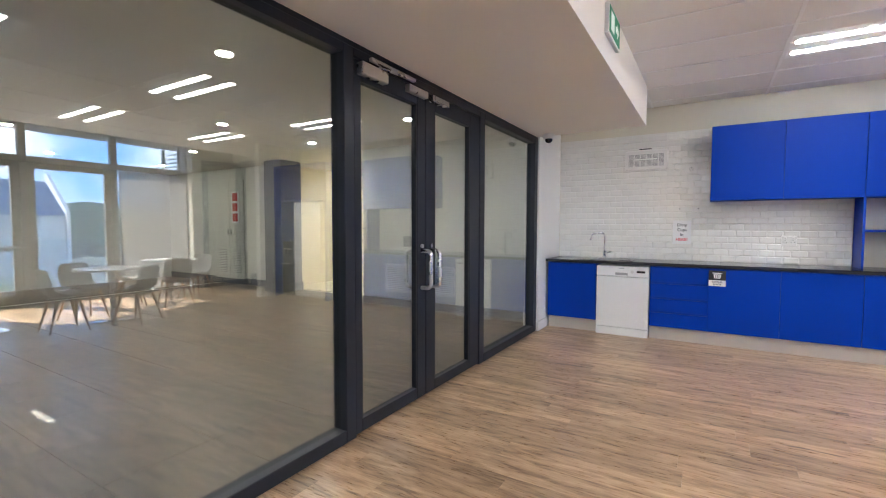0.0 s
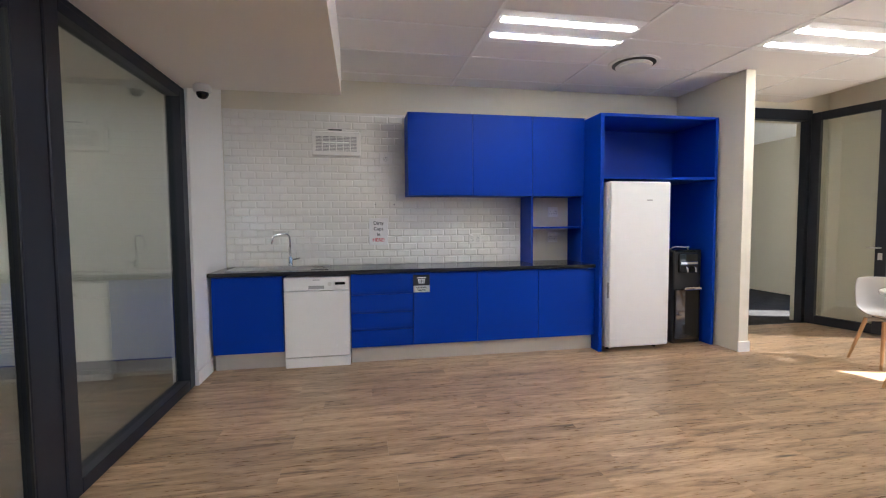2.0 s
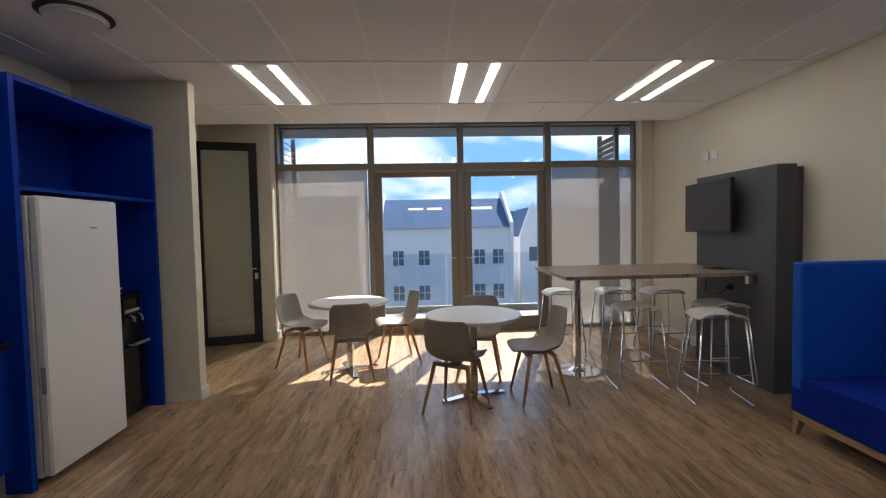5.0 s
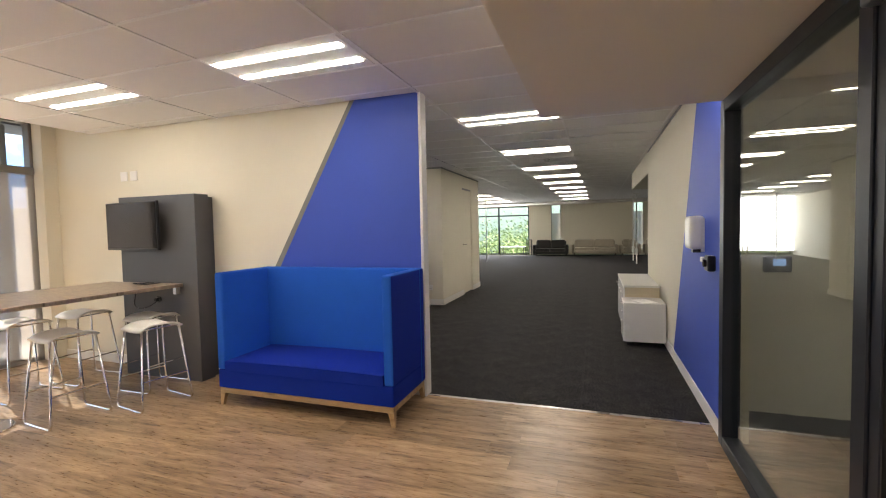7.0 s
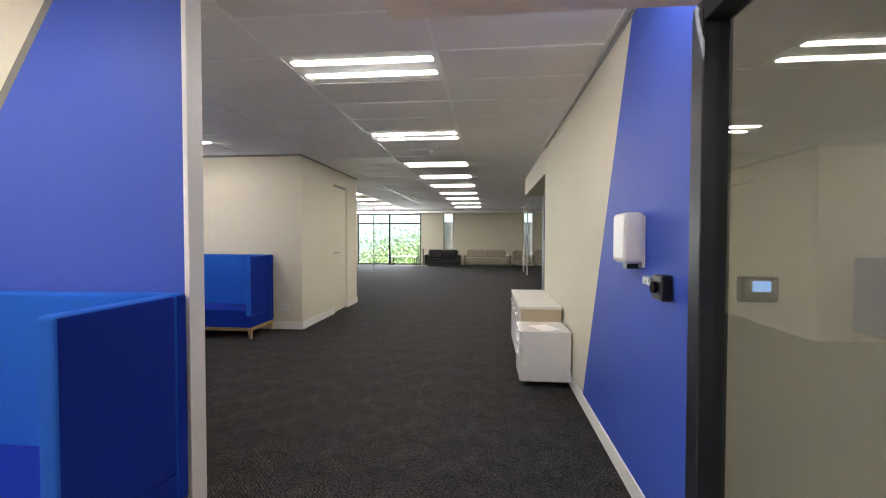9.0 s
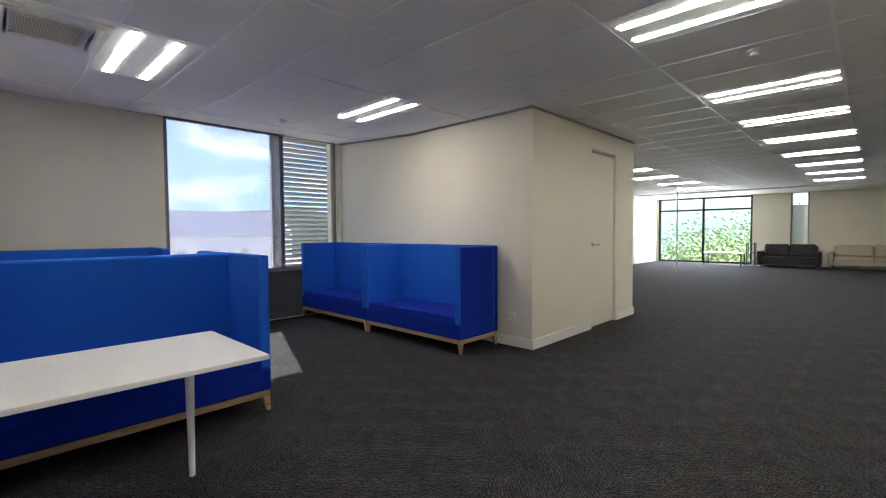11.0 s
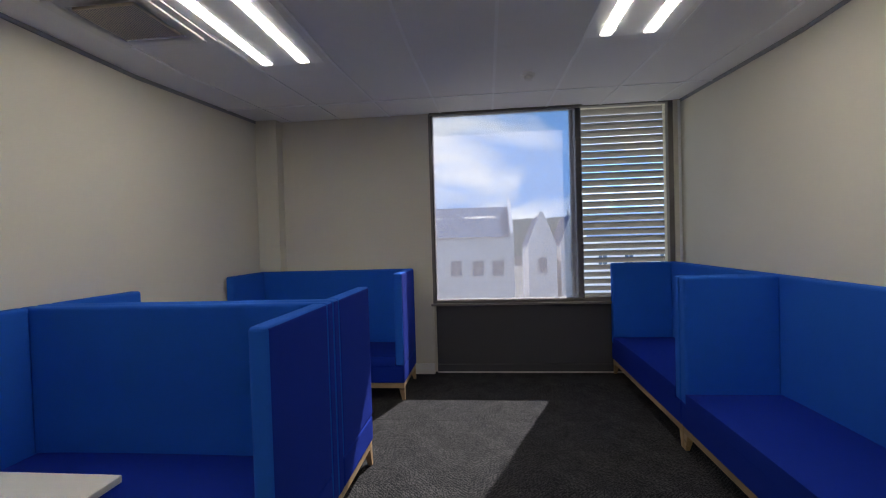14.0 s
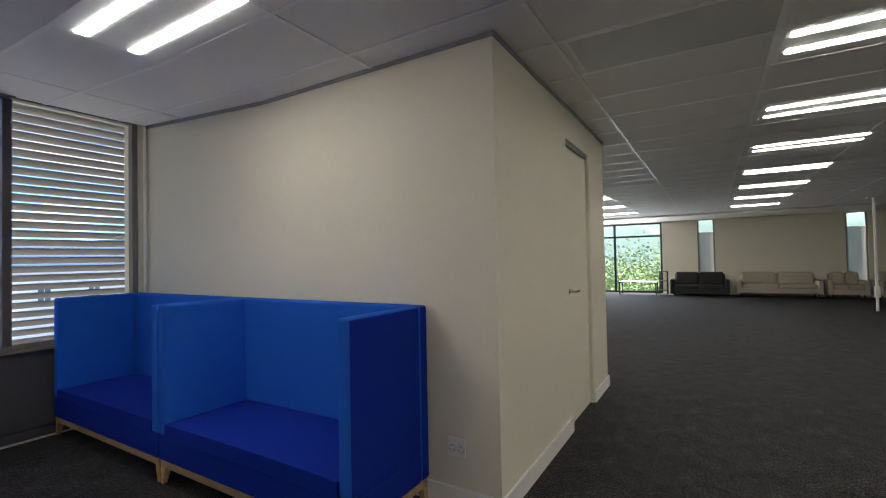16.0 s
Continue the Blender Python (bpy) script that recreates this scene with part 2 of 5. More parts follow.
SHELL = mat("taupe_plastic", (0.30, 0.27, 0.235), 0.5, vary=0.05, bump=0.04, bump_scale=600)
TABLE_W = mat("white_laminate", (0.80, 0.79, 0.76), 0.42, vary=0.02, bump=0.01)
AZURE = mat("azure_felt", (0.016, 0.108, 0.52), 0.92, vary=0.08, scale=4, fine=0.12, bump=0.3, bump_scale=500, spec=0.15)
ULTRA = mat("ultramarine_felt", (0.006, 0.026, 0.28), 0.92, vary=0.08, scale=4, fine=0.12, bump=0.3, bump_scale=500, spec=0.15)
PANEL_GREY = mat("grey_woodgrain_board", (0.085, 0.085, 0.088), 0.5, vary=0.1, scale=3)
GREY_PAINT = mat("slate_grey_paint", (0.12, 0.13, 0.15), 0.6)
DADO = mat("charcoal_panel", (0.055, 0.055, 0.058), 0.6)
CREAM_BOARD = mat("cream_melamine", (0.62, 0.54, 0.40), 0.5, vary=0.05, scale=3)
LEATHER = mat("black_leather", (0.015, 0.014, 0.014), 0.4, vary=0.15, bump=0.2)
BEIGE = mat("beige_upholstery", (0.42, 0.37, 0.30), 0.9, vary=0.08, bump=0.2)
LOBBY_TILE = mat("grey_porcelain_tile", (0.115, 0.105, 0.09), 0.42, vary=0.28, scale=1.5, fine=0.05, bump=0.02, bump_scale=40, spec=0.35, random_tint=0.12)
LOBBY_WALL = mat("pale_grey_paint", (0.62, 0.62, 0.58), 0.6, vary=0.03)
CORRIDOR = mat("warm_cream_paint", (0.74, 0.68, 0.54), 0.6, vary=0.03)
RED = mat("red_plastic", (0.5, 0.02, 0.02), 0.4)
PAPER = mat("white_paper", (0.8, 0.8, 0.8), 0.8, vary=0.02)
INK = mat("black_ink", (0.02, 0.02, 0.025), 0.7)
INK_RED = mat("red_ink", (0.6, 0.02, 0.06), 0.7)
GREEN = glow("exit_green", (0.02, 0.22, 0.10), 0.02)
LENS_W = glow("exit_white", (0.75, 0.8, 0.72), 0.04)
TUBE = glow("fluorescent_diffuser", (1.0, 0.94, 0.84), TUBE_POWER)
SPOT = glow("downlight_diffuser", (1.0, 0.93, 0.82), 45.0)
WARM = glow("warm_diffuser", (1.0, 0.90, 0.72), 2.2)
PLANK = wood_mat("oak_plank", (0.17, 0.104, 0.056), (0.39, 0.258, 0.148), (0.60, 0.43, 0.27), 0.29, 7.0)
OAK = wood_mat("light_oak", (0.38, 0.24, 0.12), (0.50, 0.33, 0.17), (0.60, 0.42, 0.24), 0.5, 8.0)
BEECH = wood_mat("beech_leg", (0.36, 0.19, 0.085), (0.46, 0.26, 0.12), (0.55, 0.33, 0.17), 0.5, 8.0, along_x=False)
BAR_TOP = wood_mat("grey_oak_laminate", (0.22, 0.17, 0.13), (0.32, 0.25, 0.19), (0.42, 0.34, 0.26), 0.35, 7.0, along_x=False)
CARPET = carpet_mat("charcoal_carpet_tile")
CARPET_FAR = carpet_mat("charcoal_carpet", False)
GLASS = glass_mat("partition_glass", (0.92, 0.94, 0.91), 0.15)
CLEAR = glass_mat("window_glass", (0.96, 0.98, 0.99), 0.03)
BALUSTRADE = glass_mat("balustrade_glass", (0.84, 0.91, 0.97), 0.05)
BLIND = glass_mat("sunscreen_mesh", (0.85, 0.85, 0.85), 0.0, 0.62, (0.44, 0.40, 0.36))
BLIND_SHEER = glass_mat("sheer_screen_mesh", (0.58, 0.59, 0.62), 0.0, 0.17, (0.62, 0.58, 0.60))
RENDER_W = mat("white_render", (0.76, 0.74, 0.75), 0.9, vary=0.05, scale=0.4, bump=0.1, bump_scale=20)
ROOF = mat("slate_blue_roof", (0.08, 0.13, 0.23), 0.9, vary=0.12, scale=0.5, bump=0.1, bump_scale=8, spec=0.1)
PANE_DARK = mat("dark_window_pane", (0.10, 0.13, 0.18), 0.1, vary=0.1)
CONCRETE = mat("grey_concrete", (0.30, 0.30, 0.30), 0.85, vary=0.1, scale=1)
ASPHALT = mat("asphalt", (0.055, 0.055, 0.055), 0.9, vary=0.2, scale=0.3, bump=0.2, bump_scale=10)
LEAF = mat("green_leaves", (0.19, 0.25, 0.075), 0.8, vary=0.5, scale=0.8, bump=0.0)
BARK = mat("grey_bark", (0.10, 0.08, 0.06), 0.9, vary=0.2)
HILL = mat("wooded_hill", (0.11, 0.15, 0.12), 0.95, vary=0.5, scale=0.05, fine=0.3, bump=0.3, bump_scale=0.6)


# ---- mesh tools ----
def part(name, bm, material, parent=None, label="", smooth=False):
    me = bpy.data.meshes.new(name)
    bmesh.ops.recalc_face_normals(bm, faces=bm.faces)
    bm.to_mesh(me)
    bm.free()
    for mm in (material if isinstance(material, (list, tuple)) else [material]):
        me.materials.append(mm)
    if smooth:
        for p in me.polygons:
            p.use_smooth = True
    ob = new(name, me)
    if parent:
        ob.parent = parent
    if label:
        ob["label"] = label
    return ob


def thing(name, label, category, m=None, group="", kind=""):
    ob = new(name)
    ob.empty_display_size = 0.1
    if m is not None:
        ob.matrix_basis = m
    return tagged(ob, label, category, group, kind)


def solid(name, bm, material, label, category, kind="", group="", smooth=False):
    return tagged(part(name, bm, material, None, "", smooth), label, category, group, kind)


def box(bm, x0, x1, y0, y1, z0, z1, bevel=0.0, seg=1):
    r = bmesh.ops.create_cube(bm, size=1.0, matrix=Matrix.Translation(((x0 + x1) / 2, (y0 + y1) / 2, (z0 + z1) / 2)) @ Matrix.Diagonal((abs(x1 - x0), abs(y1 - y0), abs(z1 - z0), 1)))
    if bevel:
        es = list({e for v in r["verts"] for e in v.link_edges})
        bmesh.ops.bevel(bm, geom=es, offset=bevel, segments=seg, profile=0.5, affect="EDGES")
    return bm


def B(*a, **k):
    return box(bmesh.new(), *a, **k)


def cyl(bm, p, q, r0, r1=None, seg=16):
    p, q = Vector(p), Vector(q)
    d = q - p
    m = Matrix.Translation((p + q) / 2) @ d.to_track_quat("Z", "Y").to_matrix().to_4x4()
    bmesh.ops.create_cone(bm, cap_ends=True, segments=seg, radius1=r0, radius2=r0 if r1 is None else r1, depth=d.length, matrix=m)
    return bm


def C(*a, **k):
    return cyl(bmesh.new(), *a, **k)


def tube(bm, pts, r, seg=8, closed=False):
    """A round bar that follows a line of points."""
    pts = [Vector(p) for p in pts]
    n = len(pts)
    rings, up = [], None
    for i, p in enumerate(pts):
        a = pts[(i - 1) % n] if closed or i else p
        b = pts[(i + 1) % n] if closed or i < n - 1 else p
        d = (b - a).normalized()
        if up is None:
            up = d.orthogonal().normalized()
        up = (up - d * up.dot(d)).normalized()
        side = d.cross(up)
        rings.append([bm.verts.new(p + (up * math.cos(k * math.tau / seg) + side * math.sin(k * math.tau / seg)) * r) for k in range(seg)])
    for i in range(n if closed else n - 1):
        A, Q = rings[i], rings[(i + 1) % n]
        for k in range(seg):
            bm.faces.new((A[k], A[(k + 1) % seg], Q[(k + 1) % seg], Q[k]))
    if not closed:
        bm.faces.new(rings[0]), bm.faces.new(list(reversed(rings[-1])))
    return bm


def bend(pts, r=0.05, n=4):
    """Rounds the inner corners of a line of points."""
    pts = [Vector(p) for p in pts]
    out = [pts[0]]
    for a, b, c in zip(pts, pts[1:], pts[2:]):
        u, v = (a - b), (c - b)
        k = min(r, u.length / 2.1, v.length / 2.1)
        s, e = b + u.normalized() * k, b + v.normalized() * k
        for i in range(n + 1):
            t = i / n
            out.append(s * (1 - t) ** 2 + b * 2 * t * (1 - t) + e * t * t)
    return out + [pts[-1]]


def disc(bm, c, r, z0, z1, seg=48, bevel=0.0):
    r_ = bmesh.ops.create_cone(bm, cap_ends=True, segments=seg, radius1=r, radius2=r, depth=z1 - z0, matrix=Matrix.Translation((c[0], c[1], (z0 + z1) / 2)))
    if bevel:
        es = [e for e in {e for v in r_["verts"] for e in v.link_edges} if len(e.link_faces) == 2 and any(len(f.verts) > 4 for f in e.link_faces)]
        bmesh.ops.bevel(bm, geom=es, offset=bevel, segments=2, affect="EDGES")
    return bm


def prism(bm, poly, axis, a0, a1):
    """A flat outline (pairs in the other two axes) drawn out along an axis."""
    def at(u, v, w):
        return {"x": (w, u, v), "y": (u, w, v), "z": (u, v, w)}[axis]
    lo, hi = [bm.verts.new(at(u, v, a0)) for u, v in poly], [bm.verts.new(at(u, v, a1)) for u, v in poly]
    bm.faces.new(lo), bm.faces.new(list(reversed(hi)))
    for i in range(len(poly)):
        j = (i + 1) % len(poly)
        bm.faces.new((lo[i], hi[i], hi[j], lo[j]))
    return bm


def text(name, body, size, m, material, parent):
    cu = bpy.data.curves.new(name, "FONT")
    cu.body, cu.size, cu.align_x, cu.align_y, cu.extrude, cu.offset = body, size, "CENTER", "CENTER", 0.0005, size * 0.018
    tmp = bpy.data.objects.new(name, cu)
    me = bpy.data.meshes.new_from_object(tmp)
    bpy.data.objects.remove(tmp)
    me.materials.append(material)
    ob = new(name, me)
    ob.parent = parent
    ob.matrix_basis = m
    return ob


# ---- the large structure ----
CEIL, SOFF = 2.835, 2.42
S = "structure"


def wall(name, label, material, *boxes):
    bm = bmesh.new()
    for b in boxes:
        box(bm, *b)
    return solid(name, bm, material, label, "wall", S)


floor_lounge = solid("floor_lounge", B(-1.23, 6.62, -0.93, 5.45, -0.12, -0.012), GROUT, "oak-look vinyl plank floor of the lounge", "floor", S)
floor_office = solid("floor_office", B(-7.2, 7.0, -22.7, -0.93, -0.12, -0.012), CARPET_FAR, "dark charcoal carpet floor of the open office", "floor", S)
floor_lobby = solid("floor_lobby", B(-12.0, -1.23, -1.1, 12.0, -0.12, -0.012), GROUT, "dark grey porcelain tile floor of the lobby", "floor", S)
floor_meeting = solid("floor_meeting_room", B(3.9, 8.0, 5.452, 9.0, -0.12, 0.0), CARPET_FAR, "dark carpet floor beyond the open glass door", "floor", S)
wall_kitchen = wall("wall_kitchen", "cream painted wall behind the kitchen units", WALL, (-1.25, 4.18, 5.41, 5.60, 0, 3.2), (4.18, 4.95, 5.41, 5.60, 0, 3.2), (4.95, 6.0, 5.41, 5.60, 2.62, 3.2), (6.0, 6.62, 5.41, 5.60, 0, 3.2))
wall_wing = wall("wall_wing", "short cream wing wall beside the water dispenser", WALL, (4.07, 4.18, 4.43, 5.41, 0, 2.9))
wall_pier = wall("wall_pier", "white wall pier at the end of the glazed partition", WHITE, (-1.25, -1.06, 4.505, 5.41, 0, 3.0))
wall_window_pier = wall("wall_window_pier", "cream wall pier beside the lounge window", WALL, (6.28, 6.62, 4.47, 5.41, 0, 3.2), (6.3, 6.62, -0.93, -0.74, 0, 3.2))
wall_divide = wall("wall_divide", "cream dividing wall between lounge and office", WALL, (1.29, 6.9, -1.0, -0.90, 0, 3.25))
wall_east = wall("wall_alcove_east", "cream outer wall of the seating alcove", WALL, (6.7, 7.0, -2.97, -1.0, 0, 3.2), (6.7, 7.0, -5.8, -5.62, 0, 3.2), (6.7, 7.0, -5.62, -2.97, 2.98, 3.2), (6.78, 7.0, -5.62, -2.97, 0, 0.80), (6.55, 6.7, -1.25, -1.0, 0, 2.95))
wall_block = wall("wall_block", "cream walls of the enclosed block with a flush door", WALL, (2.73, 6.9, -5.85, -5.69, 0, 3.25), (2.73, 2.88, -7.19, -5.85, 0, 2.9), (2.73, 2.88, -8.05, -7.19, 2.54, 2.9), (2.73, 2.88, -8.73, -8.05, 0, 2.9), (2.88, 6.9, -8.73, -8.58, 0, 2.9))
wall_west = wall("wall_west", "cream office wall with a blue painted corner", WALL, (-1.27, -1.11, -5.5, -0.66, 0, 2.9))
wall_west_beam = wall("wall_west_beam", "cream bulkhead over the side opening", WALL, (-1.5, -1.11, -9.1, -5.5, 2.45, 2.9))
pillar = wall("pillar_grey", "slate grey painted pillar under the bulkhead", GREY_PAINT, (-1.95, -1.5, -9.1, -8.7, 0, 2.45))
wall_far = wall("wall_far", "cream far wall of the open office with slot windows", WALL, (2.1, 3.3, -22.75, -22.55, 0, 3.0), (-2.1, 1.55, -22.75, -22.55, 0, 3.0), (-7.2, -2.65, -22.75, -22.55, 0, 3.0), (6.84, 7.05, -22.75, -22.55, 0, 2.75),
                (1.55, 2.1, -22.75, -22.55, 0, 0.3), (-2.65, -2.1, -22.75, -22.55, 0, 0.3), (3.3, 7.0, -22.75, -22.55, 2.75, 3.0), (1.55, 2.1, -22.75, -22.55, 2.75, 3.0), (-2.65, -2.1, -22.75, -22.55, 2.75, 3.0))
wall_office_sides = wall("wall_office_sides", "cream side walls of the open office", WALL, (6.9, 7.05, -22.6, -8.6, 0, 3.0), (-7.3, -7.2, -22.6, -1.0, 0, 3.0), (-7.2, -1.27, -5.35, -5.2, 0, 3.0))
bm = bmesh.new()
for b in ((-4.35, -1.25, 5.0, 5.15, 0, 2.7), (-11.2, -7.1, 5.40, 5.55, 0, 2.7), (-11.35, -11.2, -1.1, 6.2, 0, 2.7), (-11.2, -1.27, -1.15, -1.0, 0, 2.7)):
    box(bm, *b)
wall_lobby = solid("wall_lobby", bm, LOBBY_WALL, "pale grey painted lobby walls", "wall", S)
wall_corridor = wall("wall_corridor", "warm cream corridor walls beyond the lobby", CORRIDOR, (-9.0, -3.0, 11.0, 11.15, 0, 2.7), (-4.45, -4.35, 5.15, 11.0, 0, 2.7), (-7.1, -7.0, 5.40, 11.0, 0, 2.7))
lobby_column = wall("lobby_column", "slate grey column with a cream side", GREY_PAINT, (-6.95, -6.45, 5.0, 5.5, 0.18, 2.7))
wall_meeting = wall("wall_meeting_room", "pale walls of the room beyond the glass door", WALL, (3.9, 8.0, 8.9, 9.0, 0, 3.0), (4.1, 4.2, 5.6, 8.9, 0, 3.0), (7.9, 8.0, 5.6, 8.9, 0, 3.0))


def grid_ceiling(name, label, rects, xs, ys):
    """Lay-in tiles with a proud metal grid; one mesh."""
    bm = bmesh.new()
    for x0, x1, y0, y1, z in rects:
        box(bm, x0, x1, y0, y1, z, z + 0.25)
    for f in bm.faces:
        f.material_index = 0
    k = len(bm.faces)
    for x0, x1, y0, y1, z in rects:
        for x in xs:
            if x0 < x < x1:
                box(bm, x - 0.013, x + 0.013, y0, y1, z - 0.008, z + 0.01)
        for y in ys:
            if y0 < y < y1:
                box(bm, x0, x1, y - 0.011, y + 0.011, z - 0.006, z + 0.01)
    bm.faces.ensure_lookup_table()
    for f in bm.faces[k:]:
        f.material_index = 1
    return solid(name, bm, [TILE_CEIL, TBAR], label, "ceiling", S)


XS = [0.11 + 1.178 * i for i in range(-6, 7)]
YS_A = [-0.155 + 0.588 * i for i in range(-2, 12)]
YS_O = [-3.70 + 0.585 * i for i in range(-40, 6)]
ceiling_lounge = grid_ceiling("ceiling_lounge", "white mineral tile ceiling in a metal grid", [(0.15, 5.66, -0.9, 5.41, CEIL), (-1.06, 0.15, 4.47, 5.41, CEIL)], XS, YS_A)
ceiling_office = grid_ceiling("ceiling_office", "grey-white mineral tile ceiling of the office in a metal grid", [(-1.27, 4.82, -6.2, -0.9, CEIL), (-7.2, 7.0, -20.2, -6.2, CEIL), (-7.2, -1.27, -6.2, -5.3, CEIL)], XS, YS_O)
bm = prism(bmesh.new(), [(5.66, CEIL), (6.62, 3.06), (6.62, 3.3), (5.66, 3.3)], "y", -0.9, 5.41)
solid("ceiling_slope_lounge", bm, WHITE, "white raked ceiling strip at the lounge window", "ceiling", S)
bm = prism(bmesh.new(), [(4.82, CEIL), (6.78, 2.955), (6.78, 3.3), (4.82, 3.3)], "y", -5.69, -1.0)
for f in bm.faces:
    f.material_index = 0
k = len(bm.faces)
RISE = (2.955 - CEIL) / 1.96
for y in YS_O:
    if -5.65 < y < -1.05:
        prism(bm, [(4.82, CEIL - 0.006), (6.78, 2.949), (6.78, 2.965), (4.82, CEIL + 0.01)], "y", y - 0.011, y + 0.011)
z6 = CEIL + (6.0 - 4.82) * RISE
prism(bm, [(5.987, z6 - 0.008), (6.013, z6 - 0.006), (6.013, z6 + 0.01), (5.987, z6 + 0.01)], "y", -5.69, -1.0)
bm.faces.ensure_lookup_table()
for f in bm.faces[k:]:
    f.material_index = 1
solid("ceiling_slope_alcove", bm, [TILE_CEIL, TBAR], "white raked ceiling strip at the alcove window", "ceiling", S)
solid("ceiling_far_bulkhead", B(-7.2, 7.0, -22.6, -20.2, 2.78, 3.1), SOFFIT, "plain plastered bulkhead along the far office wall", "ceiling", S)
bulkhead = solid("ceiling_bulkhead", B(-1.27, 0.15, -0.62, 4.47, SOFF, 3.0), [SOFFIT], "plastered dropped bulkhead beside the glazed partition", "ceiling", S)
solid("ceiling_lobby", B(-11.3, -1.27, -1.1, 11.1, 2.62, 2.8), SOFFIT, "white plaster lobby ceiling", "ceiling", S)
solid("ceiling_meeting_room", B(3.9, 8.0, 5.6, 9.0, CEIL, 3.0), WHITE, "white ceiling of the room beyond the glass door", "ceiling", S)


def trim_run(name, label, material, *boxes):
    bm = bmesh.new()
    for b in boxes:
        box(bm, *b, bevel=0.003)
    return solid(name, bm, material, label, "skirting", S)


trim_run("baseboard_lounge", "white painted skirting board of the lounge", WHITE, (3.05, 6.3, -0.9, -0.882, 0, 0.11), (4.18, 4.195, 4.43, 5.41, 0, 0.11), (4.055, 4.195, 4.415, 4.43, 0, 0.11), (-1.06, -1.045, 4.505, 4.86, 0, 0.12), (-1.078, -1.045, 4.49, 4.505, 0, 0.12), (6.28, 6.5, 4.455, 4.47, 0, 0.11))
trim_run("baseboard_office", "white painted skirting board of the office", WHITE, (-1.11, -1.095, -5.5, -0.66, 0, 0.12), (2.712, 2.73, -7.19, -5.672, 0, 0.12), (2.712, 2.73, -8.748, -8.05, 0, 0.12), (2.712, 6.7, -5.69, -5.672, 0, 0.12), (1.29, 6.55, -1.018, -1.0, 0, 0.12), (6.682, 6.7, -2.97, -1.25, 0, 0.12), (2.73, 2.95, -8.748, -8.73, 0, 0.12))
trim_run("baseboard_lobby", "grey tile skirting of the lobby", GREY_PAINT, (-4.35, -1.25, 4.985, 5.0, 0, 0.12), (-11.2, -7.1, 5.385, 5.40, 0, 0.14), (-11.2, -1.3, -1.0, -0.985, 0, 0.12), (-6.97, -6.43, 4.98, 5.52, 0, 0.18))
trim_run("trim_ceiling", "grey shadow line trim where walls meet the ceiling", SHADOW_TRIM, (2.718, 2.73, -8.73, -5.678, CEIL - 0.03, CEIL), (2.718, 4.82, -5.69, -5.678, CEIL - 0.03, CEIL), (1.29, 4.82, -1.012, -1.0, CEIL - 0.03, CEIL), (-1.11, -1.098, -5.5, -1.25, CEIL - 0.03, CEIL))
for y in (-5.684, -1.006):
    solid("trim_ceiling_rise", prism(bmesh.new(), [(4.82, CEIL - 0.03), (6.7, 2.92), (6.7, 2.95), (4.82, CEIL)], "y", y - 0.006, y + 0.006), SHADOW_TRIM, "grey shadow line trim rising with the ceiling", "trim", S)
trim_run("trim_wall_end", "white corner trim on the end of the dividing wall", WHITE, (1.262, 1.29, -1.012, -0.888, 0, CEIL))
trim_run("trim_floor_strip", "thin metal strip between plank floor and carpet", STEEL, (-1.11, 1.28, -0.955, -0.925, -0.004, 0.006))

# painted wedges of colour on the walls
solid("trim_blue_wedge", prism(bmesh.new(), [(1.29, 0.05), (3.55, 0.05), (1.95, CEIL), (1.29, CEIL)], "y", -0.899, -0.894), BLUE_WALL, "cobalt blue wedge painted on the lounge wall", "wall paint", S)
solid("trim_grey_stripe", prism(bmesh.new(), [(3.55, 0.05), (3.63, 0.05), (2.00, CEIL), (1.95, CEIL)], "y", -0.899, -0.8945), GREY_STRIPE, "grey stripe along the blue wedge", "wall paint", S)
solid("trim_blue_wedge_office", prism(bmesh.new(), [(-0.67, 0.12), (-2.75, 0.12), (-1.5, CEIL - 0.03), (-0.67, CEIL - 0.03)], "x", -1.109, -1.104), BLUE_WALL, "cobalt blue wedge painted on the office wall", "wall paint", S)


# ---- glazed partition to the lobby ----
def frame_bars(bm, boxes, bevel=0.004):
    for b in boxes:
        box(bm, *b, bevel=bevel)
    return bm


GX0, GX1 = -1.19, -1.08
partition = thing("window_partition", "charcoal aluminium framed glass partition to the lobby", "glass partition", kind=S)
for b in ((GX0, GX1, -0.66, -0.56, 0, 2.39), (GX0, GX1, 1.075, 1.165, 0, 2.39), (GX0, GX1, 2.88, 2.985, 0, 2.39), (GX0, GX1, 4.40, 4.505, 0, 2.39)):
    part("post", B(*b, bevel=0.005), DARK_ALU, partition)
for y0, y1 in ((-0.56, 1.075), (1.165, 2.88), (2.985, 4.40)):
    part("head_rail", B(GX0, GX1, y0, y1, 2.335, 2.39, bevel=0.004), DARK_ALU, partition)
for y0, y1 in ((-0.56, 1.075), (2.985, 4.40)):
    part("sill_rail", B(GX0, GX1, y0, y1, 0, 0.08, bevel=0.004), DARK_ALU, partition)
    g = part("pane", B(-1.140, -1.130, y0 - 0.01, y1 + 0.01, 0.07, 2.345), GLASS, partition, "clear reflective glass")
    g.visible_shadow = False
part("ceiling_filler", B(GX0, GX1 - 0.004, -0.66, 4.505, 2.39, SOFF), DARK_ALU, partition)


